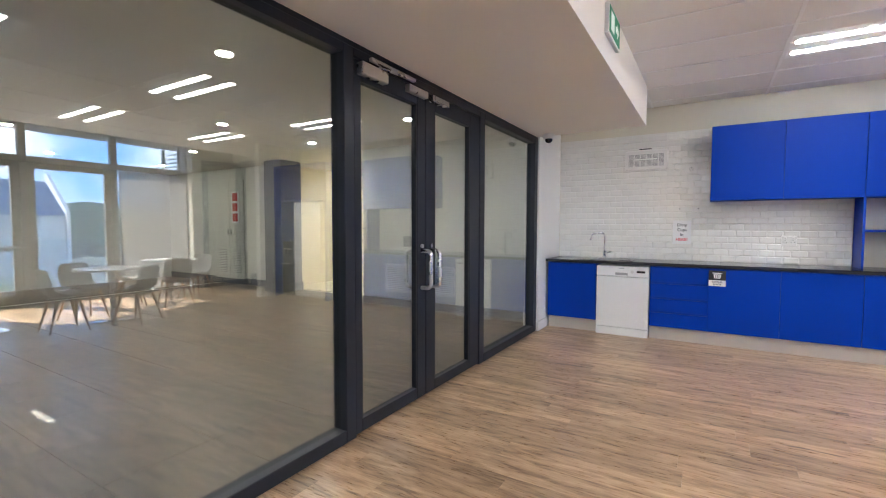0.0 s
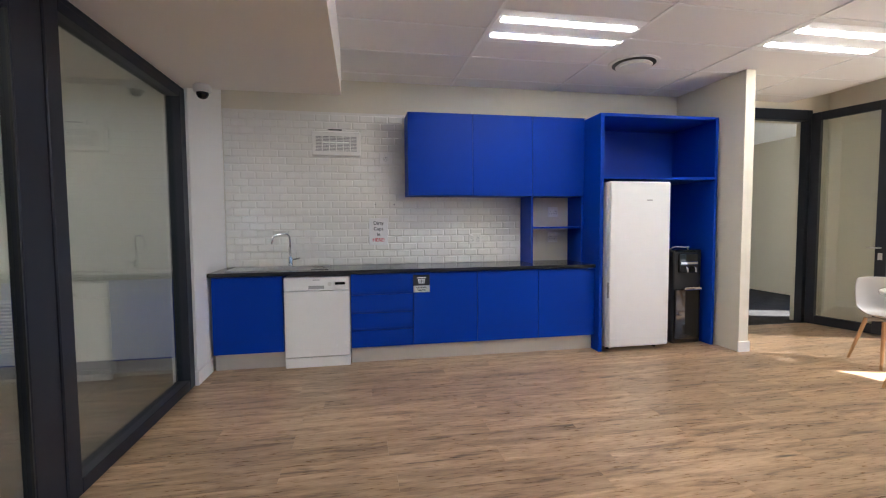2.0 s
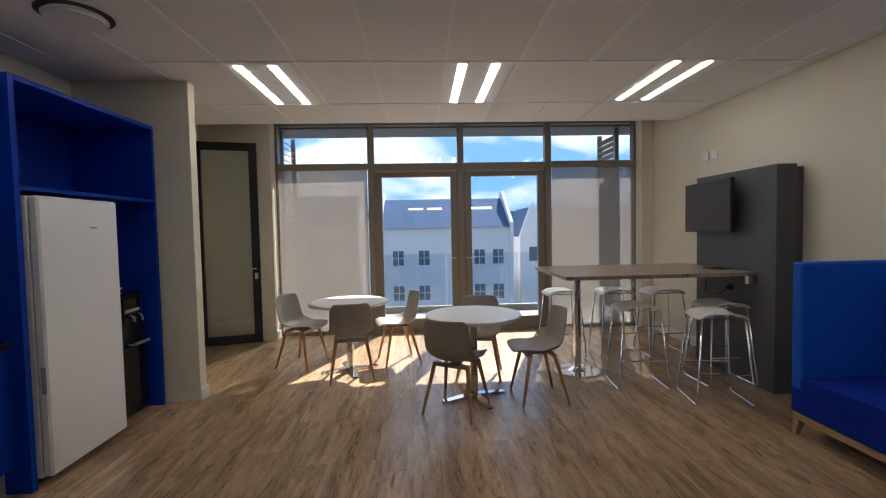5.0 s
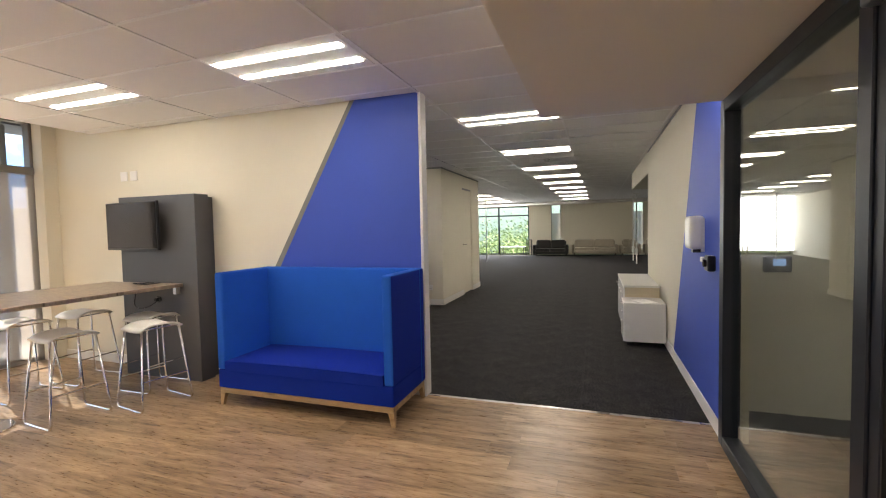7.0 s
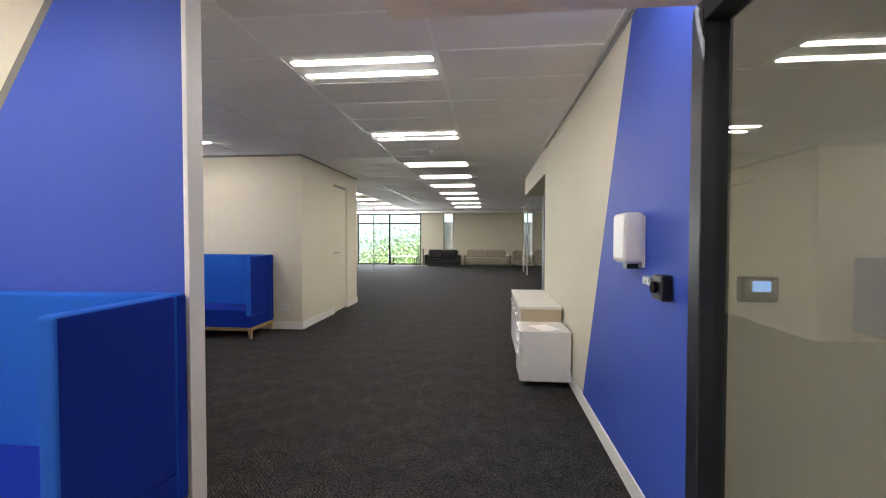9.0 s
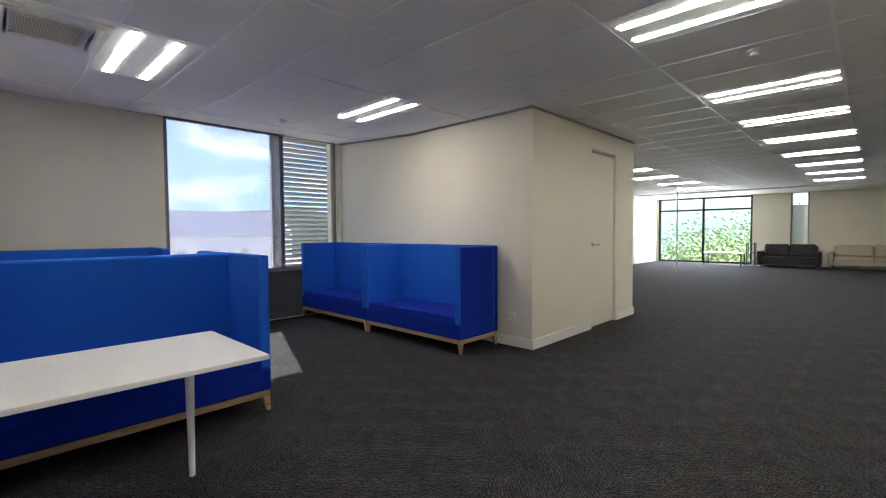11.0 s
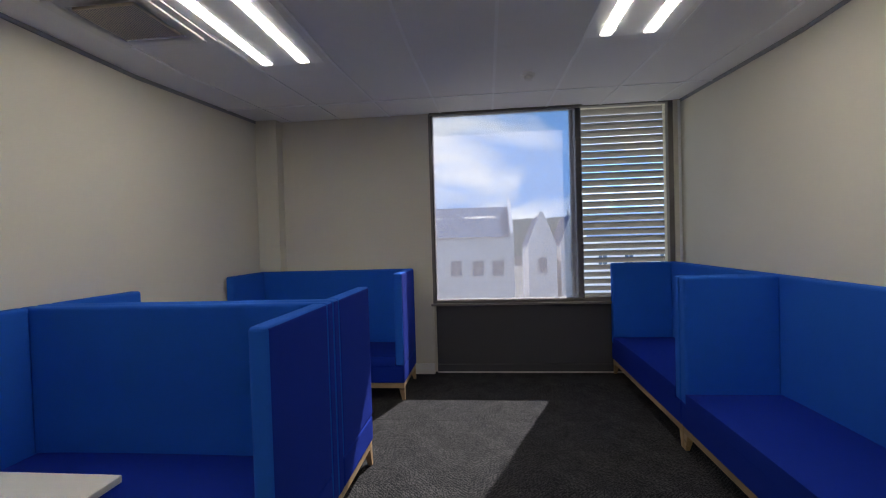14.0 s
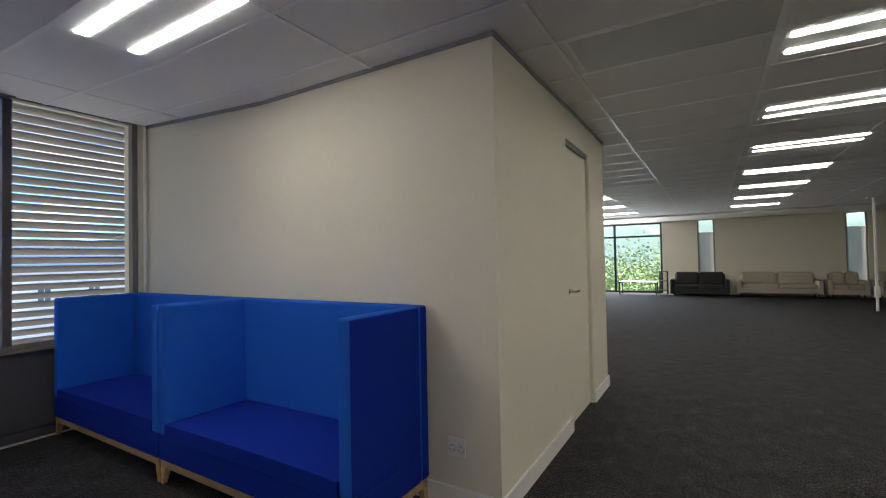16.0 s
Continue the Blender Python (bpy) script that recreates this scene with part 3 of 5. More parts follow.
def glass_leaf(y0, y1, g0, g1, handle_y, kind_label):
    d = thing("door_glazed", kind_label, "door", kind=S)
    x0, x1 = -1.145, -1.088
    part("stile", B(x0, x1, y0 + 0.003, g0, 0.012, 2.33, bevel=0.004), DARK_ALU, d)
    part("stile", B(x0, x1, g1, y1 - 0.003, 0.012, 2.33, bevel=0.004), DARK_ALU, d)
    part("top_rail", B(x0, x1, g0, g1, 2.21, 2.33, bevel=0.004), DARK_ALU, d)
    part("bottom_rail", B(x0, x1, g0, g1, 0.012, 0.095, bevel=0.004), DARK_ALU, d)
    for p, q in ((g0, g0 + 0.008), (g1 - 0.008, g1)):
        part("glazing_gasket", B(x1 - 0.014, x1 - 0.004, p, q, 0.095, 2.21), BLACK, d)
    g = part("pane", B(-1.121, -1.113, g0 - 0.005, g1 + 0.005, 0.09, 2.215), GLASS, d, "clear reflective glass")
    g.visible_shadow = False
    z0, z1 = 0.855, 1.135
    for p, q in ((x1, x1 + 0.085), (x0, x0 - 0.085)):
        part("handle", tube(bmesh.new(), bend([(p, handle_y, z0), (q, handle_y, z0), (q, handle_y, z1), (p, handle_y, z1)], 0.04, 6), 0.015, 12), STEEL, d, "brushed steel D handle", smooth=True)
    part("lock_cylinder", C((x1, handle_y, 1.17), (x1 + 0.012, handle_y, 1.17), 0.016, seg=16), STEEL, d)
    return d


leaf_a = glass_leaf(1.165, 1.963, 1.228, 1.85, 1.905, "closed glass door leaf in a charcoal aluminium frame")
leaf_b = glass_leaf(1.963, 2.88, 2.097, 2.69, 2.03, "closed second glass door leaf in a charcoal frame")
closer = thing("door_closer", "silver overhead door closer with a folding arm", "door closer")
part("body", B(-1.086, -1.03, 1.19, 1.44, 2.235, 2.31, bevel=0.006), STEEL, closer)
part("arm", tube(bmesh.new(), [(-1.045, 1.36, 2.318), (-1.035, 1.56, 2.33), (-1.05, 1.74, 2.342)], 0.008), STEEL, closer)
part("slide_rail", B(-1.079, -1.05, 1.30, 1.78, 2.345, 2.368, bevel=0.003), STEEL, closer)
for y in (1.69, 2.0):
    lock = thing("magnetic_lock", "small silver magnetic lock on the door head", "door lock", group="door locks")
    part("body", B(-1.086, -1.04, y, y + 0.24, 2.262, 2.312, bevel=0.005), STEEL, lock)
    part("armature_plate", B(-1.04, -1.036, y + 0.02, y + 0.22, 2.27, 2.304), STEEL, lock)


# ---- lounge window wall ----
win = thing("window_lounge", "grey-brown aluminium window wall with double doors", "window", kind=S)
WX0, WX1 = 6.50, 6.60
MY = (-0.74, 0.56, 1.84, 3.13, 4.47)
for i, y in enumerate(MY):
    w = 0.035 if i in (0, 4) else 0.045
    part("mullion", B(WX0 - 0.02, WX1, y - w, y + w, 0, 3.05, bevel=0.004), GREY_ALU, win)
for y0, y1 in zip(MY, MY[1:]):
    part("transom", B(WX0, WX1, y0 + 0.04, y1 - 0.04, 2.38, 2.45, bevel=0.003), GREY_ALU, win)
    part("head", B(WX0, WX1, y0 + 0.04, y1 - 0.04, 3.0, 3.06), GREY_ALU, win)
    part("sill", B(WX0, WX1, y0 + 0.04, y1 - 0.04, 0, 0.07), GREY_ALU, win)
    g = part("pane", B(6.548, 6.554, y0 + 0.03, y1 - 0.03, 2.44, 3.01), CLEAR, win)
    g.visible_shadow = False
for y0, y1 in (MY[0:2], MY[3:5]):
    g = part("pane", B(6.548, 6.554, y0 + 0.03, y1 - 0.03, 0.06, 2.39), CLEAR, win)
    g.visible_shadow = False
for y0, y1, hy in ((0.56, 1.84, 1.77), (1.84, 3.13, 1.93)):
    d = thing("door_balcony", "grey-brown aluminium glazed balcony door", "door", kind=S)
    a, b = y0 + 0.05, y1 - 0.05
    for p, q in ((a, a + 0.10), (b - 0.10, b)):
        part("stile", B(6.51, 6.585, p, q, 0.07, 2.36, bevel=0.004), GREY_ALU, d)
    part("top_rail", B(6.51, 6.585, a + 0.1, b - 0.1, 2.26, 2.36, bevel=0.004), GREY_ALU, d)
    part("bottom_rail", B(6.51, 6.585, a + 0.1, b - 0.1, 0.07, 0.20, bevel=0.004), GREY_ALU, d)
    g = part("pane", B(6.545, 6.55, a + 0.09, b - 0.09, 0.19, 2.27), CLEAR, d)
    g.visible_shadow = False
    h = C((6.51, hy, 1.08), (6.46, hy, 1.08), 0.009)
    cyl(h, (6.463, hy + (0.005 if hy > 1.84 else -0.005), 1.08), (6.463, hy + (0.12 if hy > 1.84 else -0.12), 1.08), 0.009)
    part("lever_handle", h, STEEL, d)


def roller_blind(name, x, y0, y1, z0, z1, material, label, group=""):
    b = thing(name, label, "roller blind", group=group)
    sheet = part("fabric", B(x, x + 0.002, y0, y1, z0, z1), material, b)
    part("hem_bar", B(x - 0.006, x + 0.008, y0, y1, z0 - 0.02, z0 + 0.005, bevel=0.002), GREY_ALU, b)
    part("headbox", B(x - 0.05, x + 0.03, y0 - 0.01, y1 + 0.01, z1, z1 + 0.09, bevel=0.006), GREY_ALU, b)
    return b


roller_blind("roller_blind", 6.455, -0.70, 0.52, 0.06, 2.36, BLIND, "lowered beige sunscreen roller blind over the window", "lounge blinds")
roller_blind("roller_blind", 6.455, 3.18, 4.43, 0.06, 2.36, BLIND, "lowered beige sunscreen roller blind over the window", "lounge blinds")
for y0, y1 in ((0.62, 1.80), (1.88, 3.08)):
    b = thing("blind_headbox", "rolled-up blind in a beige headbox above the door", "roller blind", group="rolled blinds")
    part("headbox", B(6.42, 6.498, y0, y1, 2.345, 2.445, bevel=0.008), GREY_ALU, b)
    part("roll", C((6.46, y0 + 0.02, 2.34), (6.46, y1 - 0.02, 2.34), 0.018), SHELL, b)

# ---- alcove window with louvres ----
win2 = thing("window_alcove", "grey aluminium alcove window with a fixed louvre panel", "window", kind=S)
for y in (-2.99, -4.62, -5.60):
    part("mullion", B(6.72, 6.80, y - 0.03, y + 0.03, 0.80, 2.98, bevel=0.003), GREY_ALU, win2)
for z in (0.80, 2.94):
    part("rail", B(6.72, 6.80, -5.57, -3.02, z, z + 0.045, bevel=0.003), GREY_ALU, win2)
g = part("pane", B(6.775, 6.78, -5.58, -3.0, 0.82, 2.96), CLEAR, win2)
g.visible_shadow = False
part("dado_panel", B(6.745, 6.775, -5.62, -3.0, 0.10, 0.78, bevel=0.003), DADO, win2, "charcoal panel below the window")
part("dado_skirting", B(6.735, 6.778, -5.62, -3.0, 0.0, 0.095), DADO, win2)
part("dado_trim", B(6.73, 6.745, -5.62, -3.0, 0.0, 0.018), KICK, win2, "thin pale floor trim")
part("window_sill", B(6.68, 6.80, -5.64, -2.95, 0.775, 0.80, bevel=0.004), GREY_ALU, win2)
part("conduit", C((6.66, -5.66, 0), (6.66, -5.66, 2.93), 0.014), WHITE, win2)
louvre = thing("louvre_screen", "grey aluminium sun louvre outside the window", "louvre")
for y in (-4.62, -5.74):
    part("stile", B(7.02, 7.08, y - 0.03, y + 0.03, 0.2, 3.1), GREY_ALU, louvre)
k = 0.25
while k < 3.05:
    bm = bmesh.new()
    box(bm, -0.045, 0.045, -0.54, 0.54, -0.005, 0.005)
    s = part("slat", bm, GREY_ALU, louvre)
    s.matrix_basis = pose(7.05, -5.18, k, 0, 38, 0)
    k += 0.082
roller_blind("screen_blind", 6.712, -4.655, -3.0, 0.83, 2.925, BLIND_SHEER, "lowered pale see-through roller blind at the alcove window")

# ---- the far office windows ----
win3 = thing("window_office", "dark framed balcony window at the end of the office", "window", kind=S)
for x in (3.33, 5.05, 6.8):
    part("mullion", B(x - 0.04, x + 0.04, -22.68, -22.6, 0, 2.78), DARK_ALU, win3)
for z in (0.0, 2.2, 2.7):
    part("rail", B(3.37, 6.76, -22.68, -22.6, z, z + 0.07), DARK_ALU, win3)
part("pane", B(3.35, 6.8, -22.645, -22.64, 0.03, 2.75), CLEAR, win3).visible_shadow = False
for x0, x1 in ((1.55, 2.1), (-2.65, -2.1)):
    w = thing("window_slot", "tall narrow window with a pale screen", "window", kind=S, group="slot windows")
    part("window_frame", frame_bars(bmesh.new(), [(x0, x0 + 0.05, -22.66, -22.58, 0.3, 2.75), (x1 - 0.05, x1, -22.66, -22.58, 0.3, 2.75)]), GREY_ALU, w)
    part("pane", B(x0 + 0.05, x1 - 0.05, -22.64, -22.635, 0.3, 2.75), CLEAR, w).visible_shadow = False
    part("screen", B(x0 + 0.05, x1 - 0.05, -22.60, -22.598, 0.3, 2.3), BLIND, w)


# ---- balcony and outside ----
solid("balcony_slab", B(6.62, 8.4, -1.2, 5.2, -0.3, -0.02), CONCRETE, "grey concrete balcony slab outside the lounge", "balcony", S)
solid("balcony_soffit", B(6.62, 7.25, -1.2, 5.2, 2.98, 3.3), GREY_PAINT, "grey balcony roof slab over the window wall", "balcony roof", S)
grate = thing("drain_grating", "pale metal grating along the balcony edge", "grating")
for i in range(60):
    part("bar", B(6.8, 7.25, -0.6 + i * 0.08, -0.575 + i * 0.08, -0.02, 0.02), PLASTIC_W, grate)
rail = thing("balustrade", "frameless blue-tinted glass balcony balustrade", "balustrade")
for i in range(4):
    part("pane", B(8.2, 8.212, -0.7 + i * 1.35, 0.62 + i * 1.35, 0.0, 1.05), BALUSTRADE, rail).visible_shadow = False
part("base_shoe", B(8.17, 8.24, -0.75, 4.75, -0.02, 0.09), GREY_ALU, rail)
for yy in (-0.55, 4.45):
    sc = thing("louvre_screen", "grey aluminium louvre at the balcony end", "louvre", group="balcony louvres")
    for x in (6.72, 7.35):
        part("stile", B(x - 0.03, x + 0.03, yy - 0.03, yy + 0.03, -0.02, 2.98), GREY_ALU, sc)
    for i in range(32):
        s = part("slat", B(-0.30, 0.30, -0.04, 0.04, -0.005, 0.005), GREY_ALU, sc)
        s.matrix_basis = pose(7.03, yy, 0.15 + i * 0.087, 35, 0, 0)

solid("ground", B(-60, 400, -400, 400, -7.6, -7.2), ASPHALT, "asphalt yard far below the upper floor", "ground", S)


def house(name, x0, depth, y0, y1, eave, ridge, windows, label, gables=True):
    h = thing(name, label, "house")
    part("wall", B(x0, x0 + depth, y0, y1, -7.2, eave), RENDER_W, h)
    xm = x0 + depth / 2
    part("roof", prism(bmesh.new(), [(x0 - 0.3, eave), (x0 + depth + 0.3, eave), (xm, ridge)], "y", y0, y1), ROOF, h)
    if gables:
        for y in (y0 - 0.15, y1 - 0.15):
            part("gable", prism(bmesh.new(), [(x0 - 0.1, -7.2), (x0 + depth, -7.2), (x0 + depth + 0.1, eave + 0.4), (xm + 0.3, ridge + 0.7), (xm - 0.3, ridge + 0.7), (x0 - 0.4, eave + 0.4)], "y", y, y + 0.3), RENDER_W, h)
    for wy, wz in windows:
        w = part("window", frame_bars(bmesh.new(), [(x0 - 0.06, x0 + 0.02, wy - 0.55, wy + 0.55, wz, wz + 0.07), (x0 - 0.06, x0 + 0.02, wy - 0.55, wy + 0.55, wz + 1.38, wz + 1.45), (x0 - 0.06, x0 + 0.02, wy - 0.55, wy + 0.55, wz + 0.7, wz + 0.75),
                 (x0 - 0.06, x0 + 0.02, wy - 0.55, wy - 0.48, wz, wz + 1.45), (x0 - 0.06, x0 + 0.02, wy + 0.48, wy + 0.55, wz, wz + 1.45), (x0 - 0.06, x0 + 0.02, wy - 0.03, wy + 0.03, wz, wz + 1.45)], 0), WHITE, h)
        part("pane", B(x0 - 0.03, x0 + 0.01, wy - 0.5, wy + 0.5, wz, wz + 1.4), PANE_DARK, w)
    return h


big = house("house", 40, 9, -5.6, 6.2, 1.65, 4.5, [(y, z) for y in (4.6, 2.3, -0.8, -2.7, -4.4) for z in (-1.75, -4.9)], "white rendered house with a slate blue roof")
for y in (3.0, 1.2, -2.2, -3.6):
    sk = part("skylight", B(-0.45, 0.45, -0.7, 0.7, -0.03, 0.06), KICK, big, "pale roof light")
    sk.matrix_basis = pose(42.6, y, 3.30, 0, -33, 0)
house("house", 46, 8, 9.0, 16.0, 2.2, 5.4, [(11, -1.2), (13.5, -1.2)], "white rendered gabled house beyond the yard")
for y in (-8.6, -11.6):
    h = thing("gabled_house", "white house front with a steep pointed gable", "house", group="pointed gables")
    part("wall", prism(bmesh.new(), [(y - 1.3, -7.2), (y + 1.3, -7.2), (y + 1.3, 0.8), (y + 0.15, 3.9), (y - 0.15, 3.9), (y - 1.3, 0.8)], "x", 44, 44.4), RENDER_W, h)
    part("roof", prism(bmesh.new(), [(y - 1.3, 0.6), (y + 1.3, 0.6), (y, 3.6)], "x", 44.4, 52), ROOF, h)
    part("body", B(44.4, 52, y - 1.25, y + 1.25, -7.2, 0.62), RENDER_W, h)
    part("window", B(43.95, 44.02, y - 0.4, y + 0.4, -1.8, -0.4), PANE_DARK, h)
house("house", 56, 9, -30.0, -14.0, 1.0, 4.2, [(-17, -2.0), (-20, -2.0), (-24, -2.0)], "white rendered terrace with a slate roof")

bm = bmesh.new()
vs = []
for i in range(81):
    y = -330 + i * 8.25
    top = 12 + 5 * noise.noise((y * 0.012, 3, 0)) + 1.6 * noise.noise((y * 0.09, 7, 0))
    vs.append((bm.verts.new((215, y, -8)), bm.verts.new((225, y, top * 0.7)), bm.verts.new((240, y, top))))
for a, b in zip(vs, vs[1:]):
    for k in range(2):
        bm.faces.new((a[k], b[k], b[k + 1], a[k + 1]))
solid("backdrop_hill", bm, HILL, "dark wooded hill on the horizon", "hill", S, smooth=True)
solid("backdrop_sky", B(300, 301, -380, 330, -8, 150), cloud_mat(), "blue sky with white clouds", "sky", S)
bm = bmesh.new()
vs = []
for i in range(41):
    x = -80 + i * 5
    top = 11 + 4 * noise.noise((x * 0.03, 9, 0))
    vs.append((bm.verts.new((x, -88, -8)), bm.verts.new((x, -94, top * 0.6)), bm.verts.new((x, -110, top))))
for a, b in zip(vs, vs[1:]):
    for k in range(2):
        bm.faces.new((a[k], b[k], b[k + 1], a[k + 1]))
solid("backdrop_hill_south", bm, HILL, "wooded slope beyond the far office window", "hill", S, smooth=True)
solid("backdrop_sky_south", B(-120, 140, -141, -140, -8, 60), cloud_mat(), "pale sky beyond the far office window", "sky", S)


def tree(x, y, base, height, spread, seed, label):
    rnd = random.Random(seed)
    t = thing("tree", label, "tree", group="garden trees")
    trunk = C((x, y, base), (x + 0.2, y, base + height * 0.55), 0.22, 0.10, seg=8)
    tips = []
    for i in range(7):
        a = i * 0.9 + rnd.random()
        tip = Vector((x + math.cos(a) * spread * 0.6, y + math.sin(a) * spread * 0.6, base + height * (0.6 + 0.3 * rnd.random())))
        cyl(trunk, (x + 0.1, y, base + height * (0.3 + 0.03 * i)), tip, 0.08, 0.03, seg=6)
        tips.append(tip)
    part("trunk", trunk, BARK, t)
    bm = bmesh.new()
    for i in range(2600):
        c = rnd.choice(tips)
        p = c + Vector((rnd.gauss(0, spread * 0.3), rnd.gauss(0, spread * 0.3), rnd.gauss(0, height * 0.13)))
        n = Vector((rnd.gauss(0, 1), rnd.gauss(0, 1), rnd.gauss(0.6, 1))).normalized()
        u = n.orthogonal().normalized() * rnd.uniform(0.07, 0.16)
        v = n.cross(u).normalized() * rnd.uniform(0.04, 0.09)
        bm.faces.new([bm.verts.new(q) for q in (p - u, p + v, p + u, p - v)])
    part("crown", bm, LEAF, t)
    return t


for i, (x, y, h, s) in enumerate(((3.2, -33, 8.5, 2.6), (6.4, -32, 8.8, 2.8), (9.6, -34, 8.2, 2.6), (12.5, -37, 8.8, 2.8), (4.8, -38, 9.2, 3.0), (8.2, -40, 9.5, 3.0), (0.5, -36, 8.4, 2.5), (15.5, -40, 9.0, 3.0))):
    tree(x, y, -7.2, h - 1.0, s, i + 1, "leafy yellow-green tree in the garden below")
tree(36, 9.6, -7.2, 4.5, 1.6, 20, "low green garden tree in the yard")


# ---- ceiling lights and fixtures ----
def troffer(x, y, z=CEIL):
    t = thing("ceiling_light", "recessed fluorescent ceiling light with two lit strips", "ceiling light", pose(x, y, z), "ceiling lights")
    part("housing", B(-0.575, 0.575, -0.275, 0.275, -0.005, 0.008, bevel=0.002), TBAR, t)
    for s in (-0.137, 0.137):
        part("diffuser", B(-0.54, 0.54, s - 0.036, s + 0.036, -0.012, 0.006, bevel=0.006), TUBE, t)
    return t


first = troffer(1.88, 3.92)
for x, y in ((4.25, 3.72), (4.22, 1.92), (1.88, 1.95), (4.17, 0.17), (1.9, 0.15), (0.69, -2.20), (0.68, -4.58), (4.17, -4.55), (4.25, -2.20),
             (0.67, -6.86), (0.65, -8.52), (0.63, -10.25), (0.62, -12.2), (0.6, -14.1), (0.6, -16.2), (0.6, -18.4), (4.2, -10.25), (4.2, -12.2), (4.2, -14.1), (4.2, -16.2), (4.2, -18.4), (-3.0, -8.5), (-3.0, -12.2), (-3.0, -16.2)):
    copy_thing(first, pose(x, y, CEIL))

dif = thing("air_diffuser", "round white ceiling air diffuser with a dark ring", "air diffuser", pose(2.86, 4.46, CEIL))
bm = bmesh.new()
for r0, z in ((0.22, -0.02),):
    disc(bm, (0, 0), 0.235, -0.012, 0.002, bevel=0.005)
part("outer_ring", bm, PLASTIC_W, dif, smooth=False)
part("gap", disc(bmesh.new(), (0, 0), 0.195, -0.016, -0.008), BLACK, dif)
part("centre_dish", disc(bmesh.new(), (0, 0), 0.165, -0.05, -0.014, bevel=0.015), PLASTIC_W, dif)

ac = thing("air_conditioner", "white ceiling cassette air conditioner with a grey grille", "air conditioner", pose(4.05, -1.62, CEIL))
bm = bmesh.new()
for s, z in ((0.32, 0.0), (0.27, -0.012)):
    for b in ((-s, s, -s, -s + 0.06), (-s, s, s - 0.06, s), (-s, -s + 0.06, -s + 0.06, s - 0.06), (s - 0.06, s, -s + 0.06, s - 0.06)):
        box(bm, *b, z - 0.014, z + 0.004, bevel=0.003)
part("frame", bm, PLASTIC_W, ac)
part("vane_gap", B(-0.25, 0.25, -0.25, 0.25, -0.012, 0.0), LOBBY_WALL, ac)
for b in ((-0.24, 0.24, -0.235, -0.20), (-0.24, 0.24, 0.20, 0.235), (-0.235, -0.20, -0.19, 0.19), (0.20, 0.235, -0.19, 0.19)):
    part("vane", B(*b, -0.026, -0.016, bevel=0.003), PLASTIC_W, ac)
part("grille", B(-0.18, 0.18, -0.18, 0.18, -0.03, -0.012, bevel=0.004), CREAM_BOARD, ac)
for i in range(24):
    part("grille_slat", B(-0.175, 0.175, -0.172 + i * 0.0147, -0.168 + i * 0.0147, -0.032, -0.03), SHADOW_TRIM, ac)

for x, y in ((5.33, -3.97), (0.6, -5.6)):
    sd = thing("smoke_detector", "white round ceiling smoke detector", "smoke detector", pose(x, y, CEIL), "smoke detectors")
    part("base", disc(bmesh.new(), (0, 0), 0.055, -0.02, 0.0, 24, 0.004), PLASTIC_W, sd)
    part("chamber", disc(bmesh.new(), (0, 0), 0.035, -0.05, -0.02, 20, 0.006), PLASTIC_W, sd)

cam_dome = thing("security_camera", "white dome security camera with a black lens", "security camera", pose(-0.90, 4.36, SOFF))
part("base", disc(bmesh.new(), (0, 0), 0.065, -0.06, 0.0, 28, 0.01), PLASTIC_W, cam_dome)
bm = bmesh.new()
bmesh.ops.create_uvsphere(bm, u_segments=20, v_segments=12, radius=0.045, matrix=Matrix.Translation((0, 0, -0.065)))
part("dome", bm, BLACK_GLOSS, cam_dome, smooth=True)

ex = thing("exit_sign", "green and white emergency exit sign on the bulkhead", "exit sign", pose(0.166, 2.38, 2.675))
part("housing", B(-0.014, 0.014, -0.2, 0.2, -0.10, 0.10, bevel=0.004), PLASTIC_W, ex)
part("face", B(0.0141, 0.017, -0.18, 0.18, -0.085, 0.085), GREEN, ex)
part("arrow", prism(bmesh.new(), [(0.02, 0.02), (0.08, 0.02), (0.08, 0.05), (0.14, 0.0), (0.08, -0.05), (0.08, -0.02), (0.02, -0.02)], "x", 0.0171, 0.0185), LENS_W, ex)
part("doorway", B(0.0171, 0.0185, -0.14, -0.03, -0.06, 0.06), LENS_W, ex)


panel = thing("return_air_panel", "plain grey return-air panel in the office ceiling", "ceiling panel", pose(1.84, -6.33, CEIL))
part("sheet", B(-0.555, 0.555, -0.27, 0.27, -0.007, 0.0, bevel=0.002), LOBBY_WALL, panel)
part("rim", frame_bars(bmesh.new(), [(-0.57, 0.57, -0.285, -0.268, -0.009, 0.0), (-0.57, 0.57, 0.268, 0.285, -0.009, 0.0), (-0.57, -0.553, -0.27, 0.27, -0.009, 0.0), (0.553, 0.57, -0.27, 0.27, -0.009, 0.0)], 0), TBAR, panel)


# ---- kitchen ----
def cabinet_door(x0, x1, y, z0, z1, parent, name="door"):
    return part(name, B(x0 + 0.0025, x1 - 0.0025, y - 0.018, y, z0, z1, bevel=0.0015), BLUE_CAB, parent)


